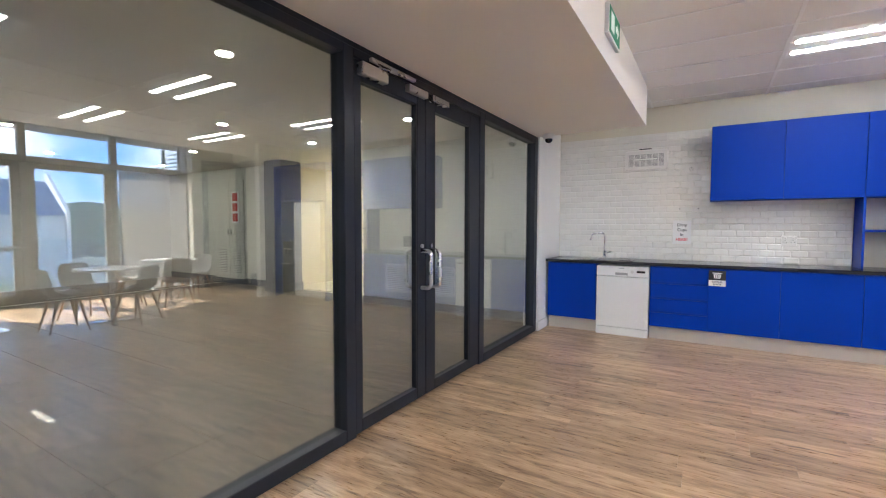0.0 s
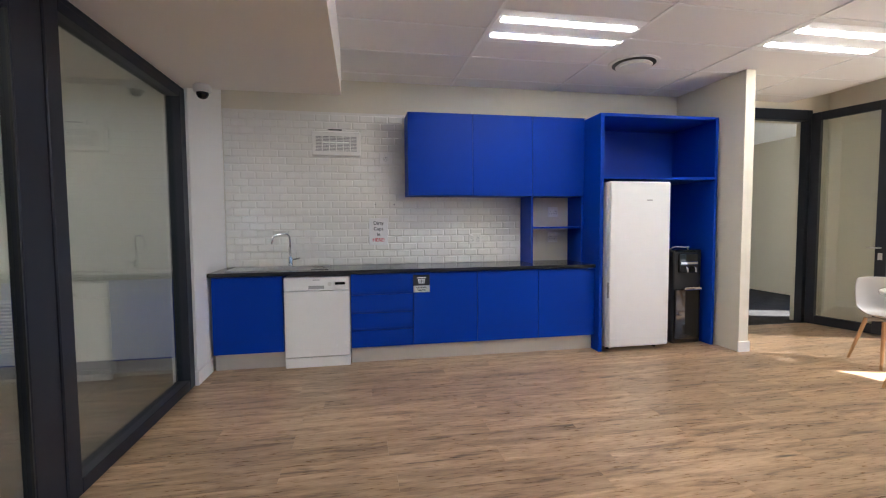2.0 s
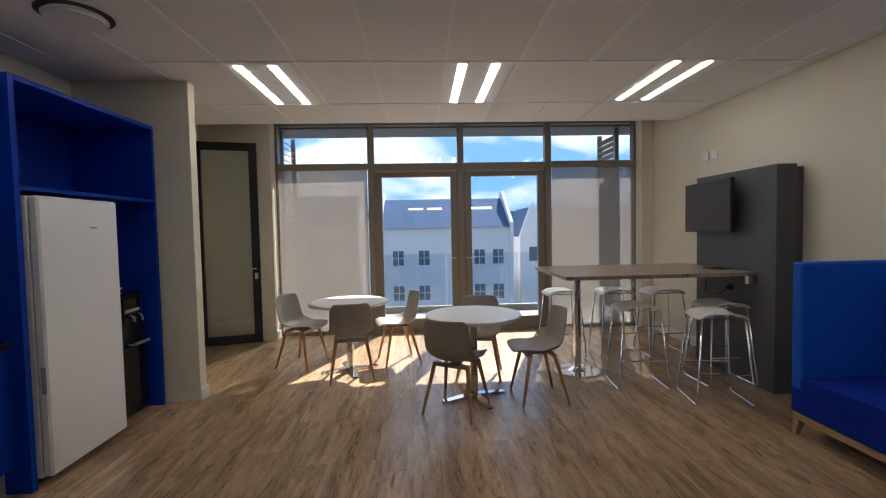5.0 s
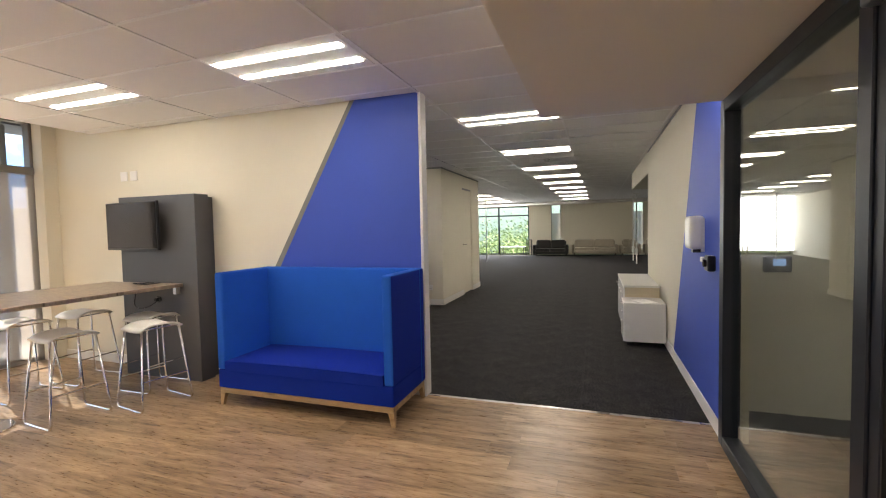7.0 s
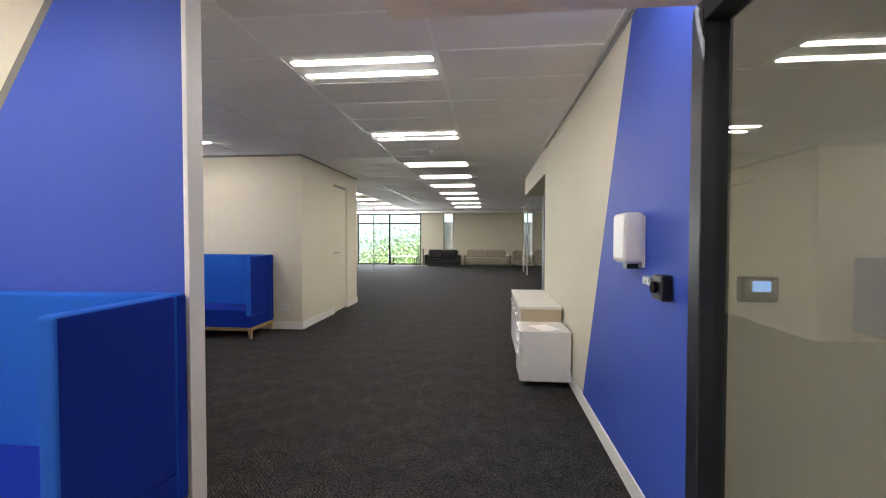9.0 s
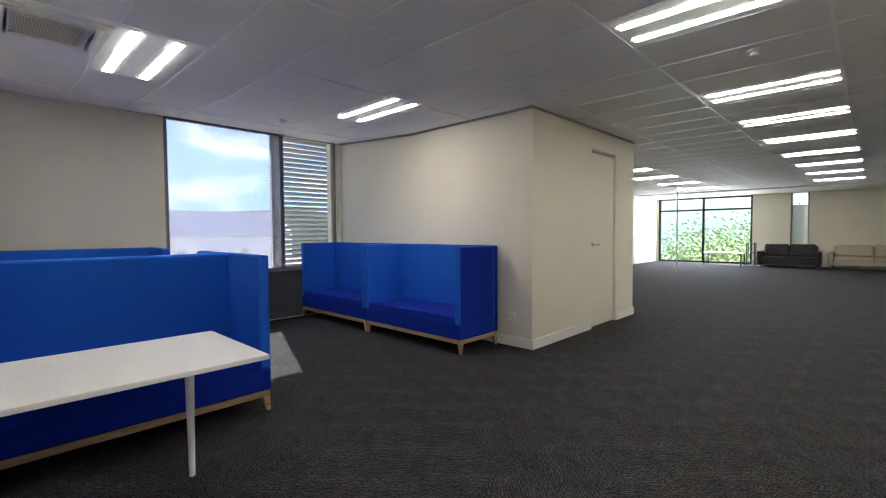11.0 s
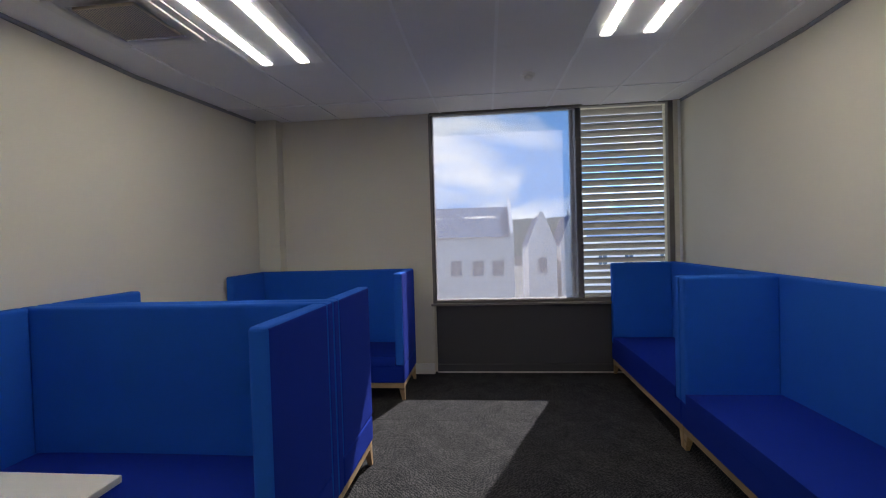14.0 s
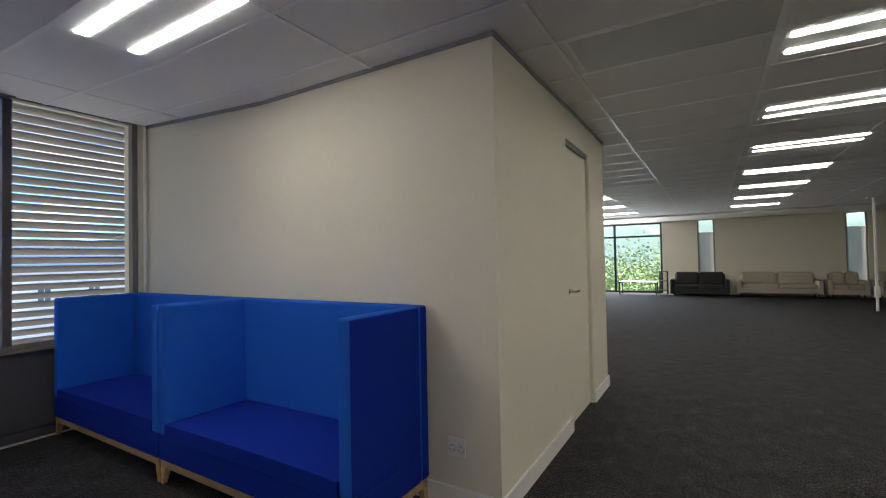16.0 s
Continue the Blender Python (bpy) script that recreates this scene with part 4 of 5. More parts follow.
KY = 4.82
for x0, x1, kind in ((-1.03, -0.42, "door"), (0.19, 0.78, "drawer"), (0.78, 1.42, "door"), (1.42, 2.06, "door"), (2.06, 2.68, "door")):
    u = thing("base_cabinet", "royal blue base cabinet with %s above a kickboard" % ("four drawers" if kind == "drawer" else "a plain door"), "kitchen cabinet", group="base cabinets")
    part("body", B(x0, x1, KY, 5.40, 0.155, 0.86), BLUE_CAB_IN, u)
    part("kickboard", B(x0, x1, KY + 0.05, KY + 0.065, 0.0, 0.155), KICK, u)
    if kind == "door":
        cabinet_door(x0, x1, KY, 0.16, 0.855, u)
    else:
        for z0, z1 in ((0.16, 0.32), (0.345, 0.485), (0.51, 0.66), (0.685, 0.855)):
            cabinet_door(x0, x1, KY, z0, z1, u, "drawer_front")
top = thing("worktop", "polished black granite kitchen worktop", "worktop")
part("slab", B(-1.055, 2.68, KY - 0.035, 5.40, 0.865, 0.90, bevel=0.004), COUNTER, top)
dw = thing("dishwasher", "white freestanding dishwasher under the worktop", "dishwasher")
part("body", B(-0.412, 0.182, 4.83, 5.38, 0.03, 0.84), APPLIANCE, dw)
part("door", B(-0.41, 0.18, 4.79, 4.83, 0.10, 0.715, bevel=0.006), APPLIANCE, dw)
part("control_panel", B(-0.41, 0.18, 4.788, 4.83, 0.72, 0.845, bevel=0.008), APPLIANCE, dw)
part("plinth", B(-0.41, 0.18, 4.80, 4.83, 0.0, 0.092, bevel=0.003), APPLIANCE, dw)
part("display", B(0.05, 0.14, 4.785, 4.789, 0.77, 0.795), BLACK_GLOSS, dw)
# Flat grey plate gives the grip hollow its shade by colour.
part("grip_shade", B(-0.19, -0.05, 4.785, 4.789, 0.735, 0.765, bevel=0.001), SHADOW_TRIM, dw)
part("knob", C((0.0, 4.79, 0.78), (0.0, 4.775, 0.78), 0.018), STEEL, dw)
part("brand_mark", B(-0.15, -0.09, 4.786, 4.7875, 0.815, 0.822), SHADOW_TRIM, dw)

sink = thing("sink", "stainless steel drop-in sink with a drainer", "sink")
bm = bmesh.new()
for b in ((-0.95, -0.02, 4.93, 4.97), (-0.95, -0.02, 5.28, 5.32), (-0.95, -0.90, 4.97, 5.28), (-0.52, -0.02, 4.97, 5.28)):
    box(bm, *b, 0.899, 0.908, bevel=0.003)
part("rim", bm, STEEL, sink)
bm = bmesh.new()
for b in ((-0.90, -0.52, 4.97, 4.975, 0.86, 0.905), (-0.90, -0.52, 5.275, 5.28, 0.86, 0.905), (-0.90, -0.895, 4.975, 5.275, 0.86, 0.905), (-0.525, -0.52, 4.975, 5.275, 0.86, 0.905)):
    box(bm, *b)
box(bm, -0.895, -0.525, 4.975, 5.275, 0.9005, 0.9035)
part("bowl", bm, STEEL, sink)
for i in range(6):
    part("drainer_rib", B(-0.45, -0.06, 5.0 + i * 0.045, 5.012 + i * 0.045, 0.908, 0.912, bevel=0.0015), STEEL, sink)
tap = thing("tap", "chrome swan-neck mixer tap on the sink", "tap")
part("spout", tube(bmesh.new(), bend([(-0.42, 5.30, 0.905), (-0.42, 5.30, 1.20), (-0.44, 5.26, 1.24), (-0.56, 5.18, 1.23), (-0.57, 5.16, 1.14)], 0.06, 6), 0.011, 12), CHROME, tap, smooth=True)
part("body", C((-0.42, 5.30, 0.905), (-0.42, 5.30, 1.0), 0.022), CHROME, tap)
part("lever", tube(bmesh.new(), [(-0.40, 5.30, 0.975), (-0.36, 5.29, 0.985), (-0.325, 5.285, 0.99)], 0.009), CHROME, tap)

for x0, x1 in ((0.77, 1.44), (1.44, 2.09), (2.09, 2.68)):
    u = thing("wall_cabinet", "royal blue wall cabinet with a plain door", "kitchen cabinet", group="wall cabinets")
    part("body", B(x0, x1, 5.07, 5.405, 1.62, 2.45), BLUE_CAB_IN, u)
    cabinet_door(x0, x1, 5.07, 1.618, 2.45, u)
niche = thing("shelf_niche", "royal blue open shelf between worktop and wall cabinet", "shelf")
part("upright", B(2.085, 2.105, 5.07, 5.40, 0.90, 1.62), BLUE_CAB, niche)
part("upright", B(2.66, 2.679, 5.07, 5.40, 0.90, 1.62), BLUE_CAB, niche)
part("shelf", B(2.105, 2.66, 5.08, 5.40, 1.27, 1.29), BLUE_CAB, niche)
part("back_panel", B(2.105, 2.66, 5.398, 5.404, 0.90, 1.62), WALL, niche)

tall = thing("fridge_housing", "royal blue tall housing round the fridge with an open top shelf", "kitchen cabinet")
part("side_panel", B(2.68, 2.72, 4.72, 5.405, 0, 2.43, bevel=0.002), BLUE_CAB, tall)
part("side_panel", B(4.0, 4.035, 4.72, 5.405, 0, 2.43, bevel=0.002), BLUE_CAB, tall)
part("top_panel", B(2.72, 4.0, 4.72, 5.405, 2.40, 2.43), BLUE_CAB, tall)
part("shelf", B(2.72, 4.0, 4.72, 5.405, 1.775, 1.80), BLUE_CAB, tall)
part("back_panel", B(2.72, 4.0, 5.385, 5.404, 0, 2.40), BLUE_CAB_IN, tall)

fr = thing("refrigerator", "tall white upright single-door fridge", "fridge")
part("body", B(2.765, 3.44, 4.73, 5.34, 0.04, 1.745, bevel=0.006), APPLIANCE, fr)
part("door", B(2.762, 3.443, 4.665, 4.725, 0.05, 1.745, bevel=0.012), APPLIANCE, fr)
# The side grip's shade is put into a grey plate, no hollow is cut.
part("grip_shade", B(2.758, 2.764, 4.675, 4.70, 0.56, 0.72), SHADOW_TRIM, fr)
part("brand_mark", B(3.17, 3.23, 4.662, 4.6655, 1.55, 1.562), SHADOW_TRIM, fr)
for x in (2.83, 3.37):
    part("foot", C((x, 4.8, 0), (x, 4.8, 0.05), 0.02), BLACK, fr)

wd = thing("water_dispenser", "black freestanding water dispenser with chrome taps", "water dispenser")
part("body", B(3.62, 3.97, 4.84, 5.15, 0.0, 1.02, bevel=0.02, seg=2), BLACK, wd)
part("front_panel", B(3.64, 3.95, 4.815, 4.845, 0.05, 0.60, bevel=0.01), BLACK_GLOSS, wd)
part("top_cover", B(3.63, 3.96, 4.83, 5.14, 1.005, 1.03, bevel=0.01), BLACK_GLOSS, wd)
part("tap_panel", B(3.68, 3.91, 4.815, 4.845, 0.78, 0.99, bevel=0.008), BLACK_GLOSS, wd)
part("chrome_band", B(3.69, 3.90, 4.805, 4.817, 0.87, 0.90, bevel=0.003), CHROME, wd)
for x in (3.74, 3.84):
    part("tap", tube(bmesh.new(), bend([(x, 4.82, 0.84), (x, 4.77, 0.84), (x, 4.765, 0.79)], 0.02), 0.011), CHROME, wd, smooth=True)
part("drip_tray", B(3.70, 3.90, 4.74, 4.82, 0.60, 0.63, bevel=0.008), CHROME, wd)
part("hose", tube(bmesh.new(), bend([(3.7, 5.0, 1.03), (3.72, 4.95, 1.06), (3.85, 4.93, 1.05), (3.93, 4.98, 1.06), (3.95, 5.05, 1.02)], 0.04), 0.006), PLASTIC_W, wd, smooth=True)

fly = thing("insect_killer", "white wall-mounted insect killer with a slotted grille", "insect killer", pose(0.06, 5.405, 2.17))
part("body", B(-0.245, 0.245, -0.09, 0.0, -0.13, 0.115, bevel=0.006), PLASTIC_W, fly)
# Grey plate behind the bars stands in for the shaded hollow.
part("hollow_shade", B(-0.215, 0.215, -0.092, -0.085, -0.085, 0.07), SHADOW_TRIM, fly)
for i in range(7):
    part("grille_bar", B(-0.215 + i * 0.07, -0.205 + i * 0.07, -0.098, -0.092, -0.085, 0.07), PLASTIC_W, fly)
for i in range(11):
    z = -0.078 + i * 0.0145
    part("grille_slat", B(-0.205, 0.205, -0.099, -0.093, z - 0.003, z + 0.003), PLASTIC_W, fly)
part("lamp_tube", C((-0.13, -0.0925, 0.0), (0.13, -0.0925, 0.0), 0.006, seg=10), LENS_W, fly)
part("nameplate", B(-0.10, 0.10, -0.094, -0.08, 0.115, 0.145), PLASTIC_W, fly)
part("name_bar", B(-0.08, 0.06, -0.0955, -0.094, 0.124, 0.136), INK, fly)
part("hook", tube(bmesh.new(), [(0.25, -0.03, 0.06), (0.30, -0.03, 0.10), (0.30, -0.03, 0.02)], 0.004), STEEL, fly)


def socket(x, y, z, w, h, face, label, name="power_socket", slots=2, mat_=None):
    """face: the way that the plate looks, in degrees round z (0 looks to -y)."""
    s = thing(name, label, "socket", pose(x, y, z, 0, 0, face))
    part("plate", B(-w / 2, w / 2, -0.012, 0, -h / 2, h / 2, bevel=0.003), mat_ or PLASTIC_W, s)
    for i in range(slots):
        cx = (i - (slots - 1) / 2) * w / max(slots, 1)
        for dx, dz in ((0.0, 0.006), (-0.011, -0.016), (0.011, -0.016)):
            part("pin_hole", C((cx + dx, -0.012, dz), (cx + dx, -0.0128, dz), 0.0042, seg=10), BLACK, s)
        part("outlet_rim", tube(bmesh.new(), [(cx + 0.024 * math.cos(q * math.tau / 16), -0.0122, -0.008 + 0.024 * math.sin(q * math.tau / 16)) for q in range(16)], 0.0012, 5, closed=True), SHADOW_TRIM, s)
        part("switch", B(cx - 0.012, cx + 0.012, -0.017, -0.012, h * 0.2, h * 0.38, bevel=0.002), PLASTIC_W, s)
    return s


socket(0.565, 5.395, 2.03, 0.13, 0.12, 0, "white isolator switch on the tiled wall", "isolator_switch", 1)
socket(1.545, 5.395, 1.16, 0.14, 0.115, 0, "white double socket on the tiled wall")
socket(2.47, 5.395, 1.455, 0.12, 0.115, 0, "white double socket in the shelf niche")
socket(2.47, 5.395, 1.165, 0.12, 0.115, 0, "white double socket in the shelf niche")
socket(5.10, -0.90, 2.28, 0.11, 0.11, 180, "white blank plate high on the wall", "wall_plate", 0)
socket(4.94, -0.90, 2.28, 0.11, 0.11, 180, "white blank plate high on the wall", "wall_plate", 0)
sr = socket(3.62, -0.90, 0.46, 0.13, 0.12, 180, "white double socket with a red switch by the sofa", "power_socket", 2)
part("red_switch", B(-0.05, -0.01, -0.02, -0.012, -0.02, 0.02, bevel=0.002), RED, sr)
socket(3.02, -5.69, 0.36, 0.12, 0.11, 180, "white double socket on the alcove wall")
socket(2.45, -1.0, 0.36, 0.12, 0.11, 0, "white double socket beneath the white table")

note = thing("paper_notice", "laminated notice about dirty cups on the tiles", "notice", pose(0.48, 5.392, 1.25))
part("sheet", B(-0.10, 0.10, -0.004, 0.002, -0.145, 0.145, bevel=0.001), PAPER, note)
for i, (w, mm) in enumerate((("Dirty", INK), ("Cups", INK), ("in", INK), ("HERE!", INK_RED))):
    text("lettering", w, 0.05, pose(0, -0.0045, 0.09 - i * 0.06, 90, 0, 0), mm, note)
for x in (0.45, 0.65):
    sc = thing("wall_screw", "small bare screw in a wall tile", "screw", group="wall screws")
    part("shank", C((x, 5.395, 1.54), (x, 5.37, 1.54), 0.004, seg=8), SHADOW_TRIM, sc)
    part("head", C((x, 5.37, 1.54), (x, 5.367, 1.54), 0.008, seg=10), SHADOW_TRIM, sc)

lab = thing("waste_label", "black and white general waste sticker on a cabinet", "sticker", pose(0.862, KY - 0.0182, 0.755))
part("backing", B(-0.08, 0.08, -0.0012, 0, -0.085, 0.085), INK, lab)
part("caption_panel", B(-0.08, 0.08, -0.0020, -0.0012, -0.085, -0.02), PAPER, lab)
part("bin_icon", prism(bmesh.new(), [(-0.028, 0.0), (0.028, 0.0), (0.036, 0.045), (-0.036, 0.045)], "y", -0.0022, -0.0012), PAPER, lab)
part("bin_lid", B(-0.045, 0.045, -0.0022, -0.0012, 0.052, 0.062), PAPER, lab)
for i in range(3):
    part("bin_stripe", B(-0.018 + i * 0.015, -0.012 + i * 0.015, -0.0026, -0.0022, 0.006, 0.038), INK, lab)
text("lettering", "GENERAL", 0.024, pose(0, -0.0024, -0.04, 90, 0, 0), INK, lab)
text("lettering", "WASTE", 0.024, pose(0, -0.0024, -0.066, 90, 0, 0), INK, lab)

# open glass door to the next room
dn = thing("door_meeting", "open charcoal framed glass door to the next room", "door", pose(6.0, 5.38, 0, 0, 0, -76), kind=S)
for a, b in ((0.0, 0.10), (0.68, 0.78)):
    part("stile", B(a, b, -0.03, 0.03, 0.012, 2.70, bevel=0.004), DARK_ALU, dn)
for a, b in ((0.012, 0.12), (2.60, 2.70)):
    part("rail", B(0.10, 0.68, -0.03, 0.03, a, b, bevel=0.004), DARK_ALU, dn)
part("pane", B(0.09, 0.69, -0.004, 0.004, 0.11, 2.61), GLASS, dn).visible_shadow = False
h = C((0.73, -0.03, 1.02), (0.73, -0.075, 1.02), 0.009)
cyl(h, (0.735, -0.07, 1.02), (0.61, -0.07, 1.02), 0.009)
part("lever_handle", h, STEEL, dn)
part("lock_plate", B(0.71, 0.75, -0.035, -0.03, 0.88, 0.96), STEEL, dn)
fr_ = thing("door_frame_meeting", "charcoal aluminium frame of the doorway", "door frame", kind=S)
for b in ((4.95, 5.02, 5.40, 5.50, 0, 2.75), (5.95, 6.02, 5.40, 5.50, 0, 2.75), (5.02, 5.95, 5.40, 5.50, 2.62, 2.75)):
    part("jamb", B(*b, bevel=0.003), DARK_ALU, fr_)


# ---- lounge furniture ----
def sofa(m, label):
    """High-backed two-seat booth sofa; it looks along +y, its back at y = 0."""
    s = thing("booth_sofa", label, "sofa", m, "booth sofas")
    W, D, H, T = 0.885, 0.70, 1.22, 0.085
    def felt(name, b, outward, lab=""):
        bm = B(*b, bevel=0.018, seg=3)
        bm.normal_update()
        for f in bm.faces:
            f.material_index = 1 if f.normal.dot(Vector(outward)) > 0.75 or (name == "backrest" and abs(f.normal.x) > 0.75) else 0
        return part(name, bm, [AZURE, ULTRA], s, lab)
    felt("backrest", (-W, W, 0.0, T, 0.165, H), (0, -1, 0), "azure felt back")
    felt("side_panel", (-W, -W + T, T, D, 0.335, H), (-1, 0, 0))
    felt("side_panel", (W - T, W, T, D, 0.335, H), (1, 0, 0))
    part("seat_base", B(-W + 0.001, W - 0.001, T, D - 0.002, 0.165, 0.336, bevel=0.014, seg=2), ULTRA, s)
    bm = bmesh.new()
    nx, ny = 16, 8
    g = [[bm.verts.new((-W + T + 0.004 + (2 * (W - T) - 0.008) * i / nx, T + (D - T + 0.004) * j / ny, 0.415 + 0.03 * math.sin(math.pi * i / nx) ** 0.5 * math.sin(math.pi * (0.12 + 0.76 * j / ny)))) for j in range(ny + 1)] for i in range(nx + 1)]
    for i in range(nx):
        for j in range(ny):
            bm.faces.new((g[i][j], g[i + 1][j], g[i + 1][j + 1], g[i][j + 1]))
    ring = [g[i][0] for i in range(nx + 1)] + [g[nx][j] for j in range(1, ny + 1)] + [g[i][ny] for i in range(nx - 1, -1, -1)] + [g[0][j] for j in range(ny - 1, 0, -1)]
    low = [bm.verts.new((v.co.x, v.co.y, 0.33)) for v in ring]
    for i in range(len(ring)):
        j = (i + 1) % len(ring)
        bm.faces.new((ring[i], low[i], low[j], ring[j]))
    bm.faces.new(low)
    part("seat_cushion", bm, ULTRA, s, "ultramarine felt seat", smooth=False)
    part("front_rail", B(-W + 0.01, W - 0.01, D - 0.06, D - 0.012, 0.115, 0.163, bevel=0.003), OAK, s, "light oak plinth rail")
    part("back_rail", B(-W + 0.01, W - 0.01, 0.012, 0.06, 0.115, 0.163, bevel=0.003), OAK, s)
    for x in (-W + 0.01, W - 0.058):
        part("side_rail", B(x, x + 0.048, 0.06, D - 0.06, 0.115, 0.163, bevel=0.003), OAK, s)
    for x, sx in ((-W + 0.035, -1), (W - 0.035, 1)):
        for y, sy in ((0.04, -1), (D - 0.04, 1)):
            bm = bmesh.new()
            lo = [bm.verts.new((x + sx * 0.016 + a * 0.014, y + sy * 0.012 + b * 0.014, 0.0)) for a, b in ((-1, -1), (1, -1), (1, 1), (-1, 1))]
            hi = [bm.verts.new((x + a * 0.026, y + b * 0.026, 0.12)) for a, b in ((-1, -1), (1, -1), (1, 1), (-1, 1))]
            bm.faces.new(list(reversed(lo))), bm.faces.new(hi)
            for i in range(4):
                j = (i + 1) % 4
                bm.faces.new((lo[i], lo[j], hi[j], hi[i]))
            part("leg", bm, OAK, s)
    return s


SL = "high-backed blue felt booth sofa"
sofa_a = sofa(pose(2.15, -0.875, 0), SL + " against the blue wedge")
for m, lb in ((pose(4.07, -5.635, 0), SL + " along the alcove wall"), (pose(5.845, -5.635, 0), SL + " under the louvred window"),
              (pose(3.96, -1.905, 0, 0, 0, 90), SL + " facing the white table"), (pose(3.965, -1.905, 0, 0, 0, -90), SL + " back to back with its twin"),
              (pose(6.545, -1.90, 0, 0, 0, 90), SL + " beside the alcove window")):
    c = copy_thing(sofa_a, m)
    c["label"] = lb


def chair(m):
    c = thing("cafe_chair", "taupe plastic shell chair on beech legs", "chair", m, "chairs round the tables")
    prof = ((0.225, 0.425, 0.17), (0.205, 0.448, 0.20), (0.10, 0.445, 0.222), (0.0, 0.432, 0.228), (-0.10, 0.430, 0.226), (-0.165, 0.448, 0.222), (-0.200, 0.50, 0.218), (-0.222, 0.58, 0.216), (-0.242, 0.68, 0.212), (-0.258, 0.765, 0.195), (-0.264, 0.79, 0.165))
    bm = bmesh.new()
    n = 10
    rows = []
    for k, (y, z, w) in enumerate(prof):
        back = min(1, max(0, (k - 3) / 4))
        rows.append([bm.verts.new((w * u, y + 0.055 * back * abs(u) ** 2.2, z + (1 - back) * 0.028 * abs(u) ** 2.5 + (0.05 * abs(u) ** 3 if k in (4, 5, 6) else 0))) for u in (2 * i / n - 1 for i in range(n + 1))])
    for a, b in zip(rows, rows[1:]):
        for i in range(n):
            bm.faces.new((a[i], a[i + 1], b[i + 1], b[i]))
    sh = part("seat_shell", bm, SHELL, c, "moulded taupe plastic seat and back", smooth=True)
    so = sh.modifiers.new("solid", "SOLIDIFY")
    so.thickness, so.offset = 0.012, -1
    sb = sh.modifiers.new("sub", "SUBSURF")
    sb.levels = sb.render_levels = 1
    part("seat_frame", frame_bars(bmesh.new(), [(-0.15, 0.15, 0.08, 0.12, 0.385, 0.42), (-0.15, 0.15, -0.13, -0.09, 0.385, 0.42), (-0.03, 0.03, -0.09, 0.08, 0.39, 0.418)], 0.006), SHELL, c)
    for sx in (-1, 1):
        for y, yf in ((0.10, 0.185), (-0.11, -0.215)):
            part("leg", C((sx * 0.215, yf, 0.0), (sx * 0.145, y, 0.415), 0.011, 0.019, seg=10), BEECH, c, smooth=False)
    return c


def facing(x, y, tx, ty):
    return pose(x, y, 0, 0, 0, math.degrees(math.atan2(ty - y, tx - x)) - 90)


ch = chair(facing(4.61, 3.17, 5.3, 3.3))
for x, y, tx, ty in ((5.10, 2.72, 4.90, 3.4), (5.08, 3.78, 4.80, 3.0), (3.66, 2.15, 4.3, 1.78), (4.50, 1.86, 3.5, 2.05), (3.87, 1.43, 3.83, 2.2)):
    copy_thing(ch, facing(x, y, tx, ty))


def round_table(x, y):
    t = thing("round_table", "round white laminate cafe table on a steel cross base", "table", pose(x, y, 0, 0, 0, 20), "cafe tables")
    part("tabletop", disc(bmesh.new(), (0, 0), 0.42, 0.722, 0.747, 64, 0.003), TABLE_W, t)
    part("column", C((0, 0, 0.03), (0, 0, 0.715), 0.034, seg=24), STEEL, t, smooth=False)
    part("top_plate", B(-0.14, 0.14, -0.14, 0.14, 0.712, 0.722), STEEL, t)
    for i in range(4):
        bm = prism(bmesh.new(), [(0.02, 0.0), (0.30, 0.0), (0.30, 0.012), (0.02, 0.035)], "y", -0.033, 0.033)
        f = part("foot_arm", bm, CHROME, t)
        f.matrix_basis = pose(0, 0, 0, 0, 0, 90 * i)
        part("glide", C((0.28, 0, -0.0), (0.28, 0, 0.012), 0.03, seg=12), BLACK, f)
    return t


round_table(4.83, 3.22)
round_table(3.93, 1.98)

bar = thing("bar_table", "high grey oak bar table on a chrome disc base", "table")
part("tabletop", B(3.9, 5.0, -0.60, 1.15, 1.02, 1.055, bevel=0.003), BAR_TOP, bar)
part("column", C((4.52, 0.84, 0.02), (4.52, 0.84, 1.02), 0.038, seg=24), CHROME, bar)
part("base_disc", disc(bmesh.new(), (4.52, 0.84), 0.23, 0.0, 0.018, 48, 0.006), CHROME, bar)
part("base_cone", C((4.52, 0.84, 0.018), (4.52, 0.84, 0.05), 0.10, 0.04, seg=24), CHROME, bar)
part("top_plate", B(4.40, 4.64, 0.72, 0.96, 1.012, 1.02), STEEL, bar)
part("bracket", B(3.96, 4.0, -0.61, -0.56, 0.94, 1.02), STEEL, bar)

tvp = thing("media_panel", "tall grey wood-grain media panel against the wall", "media panel")
part("board", B(3.72, 4.83, -0.80, -0.62, 0.0, 2.0, bevel=0.004), PANEL_GREY, tvp)
part("back_frame", B(3.76, 4.79, -0.893, -0.80, 0.0, 1.98), PANEL_GREY, tvp)
part("cable_port", C((4.28, -0.62, 0.87), (4.28, -0.612, 0.87), 0.035, seg=20), BLACK, tvp)
tv = thing("television", "black flat television on a swivel wall arm", "television", pose(4.55, -0.54, 1.675, 0, 0, 173))
part("bezel", B(-0.46, 0.46, -0.0, 0.035, -0.262, 0.262, bevel=0.004), BLACK, tv)
part("screen", B(-0.448, 0.448, -0.003, 0.0, -0.242, 0.25), BLACK_GLOSS, tv)
part("mount_arm", B(-0.10, 0.10, 0.035, 0.075, -0.1, 0.1), BLACK, tv)
cable = thing("power_cable", "black cable looping below the table edge", "cable")
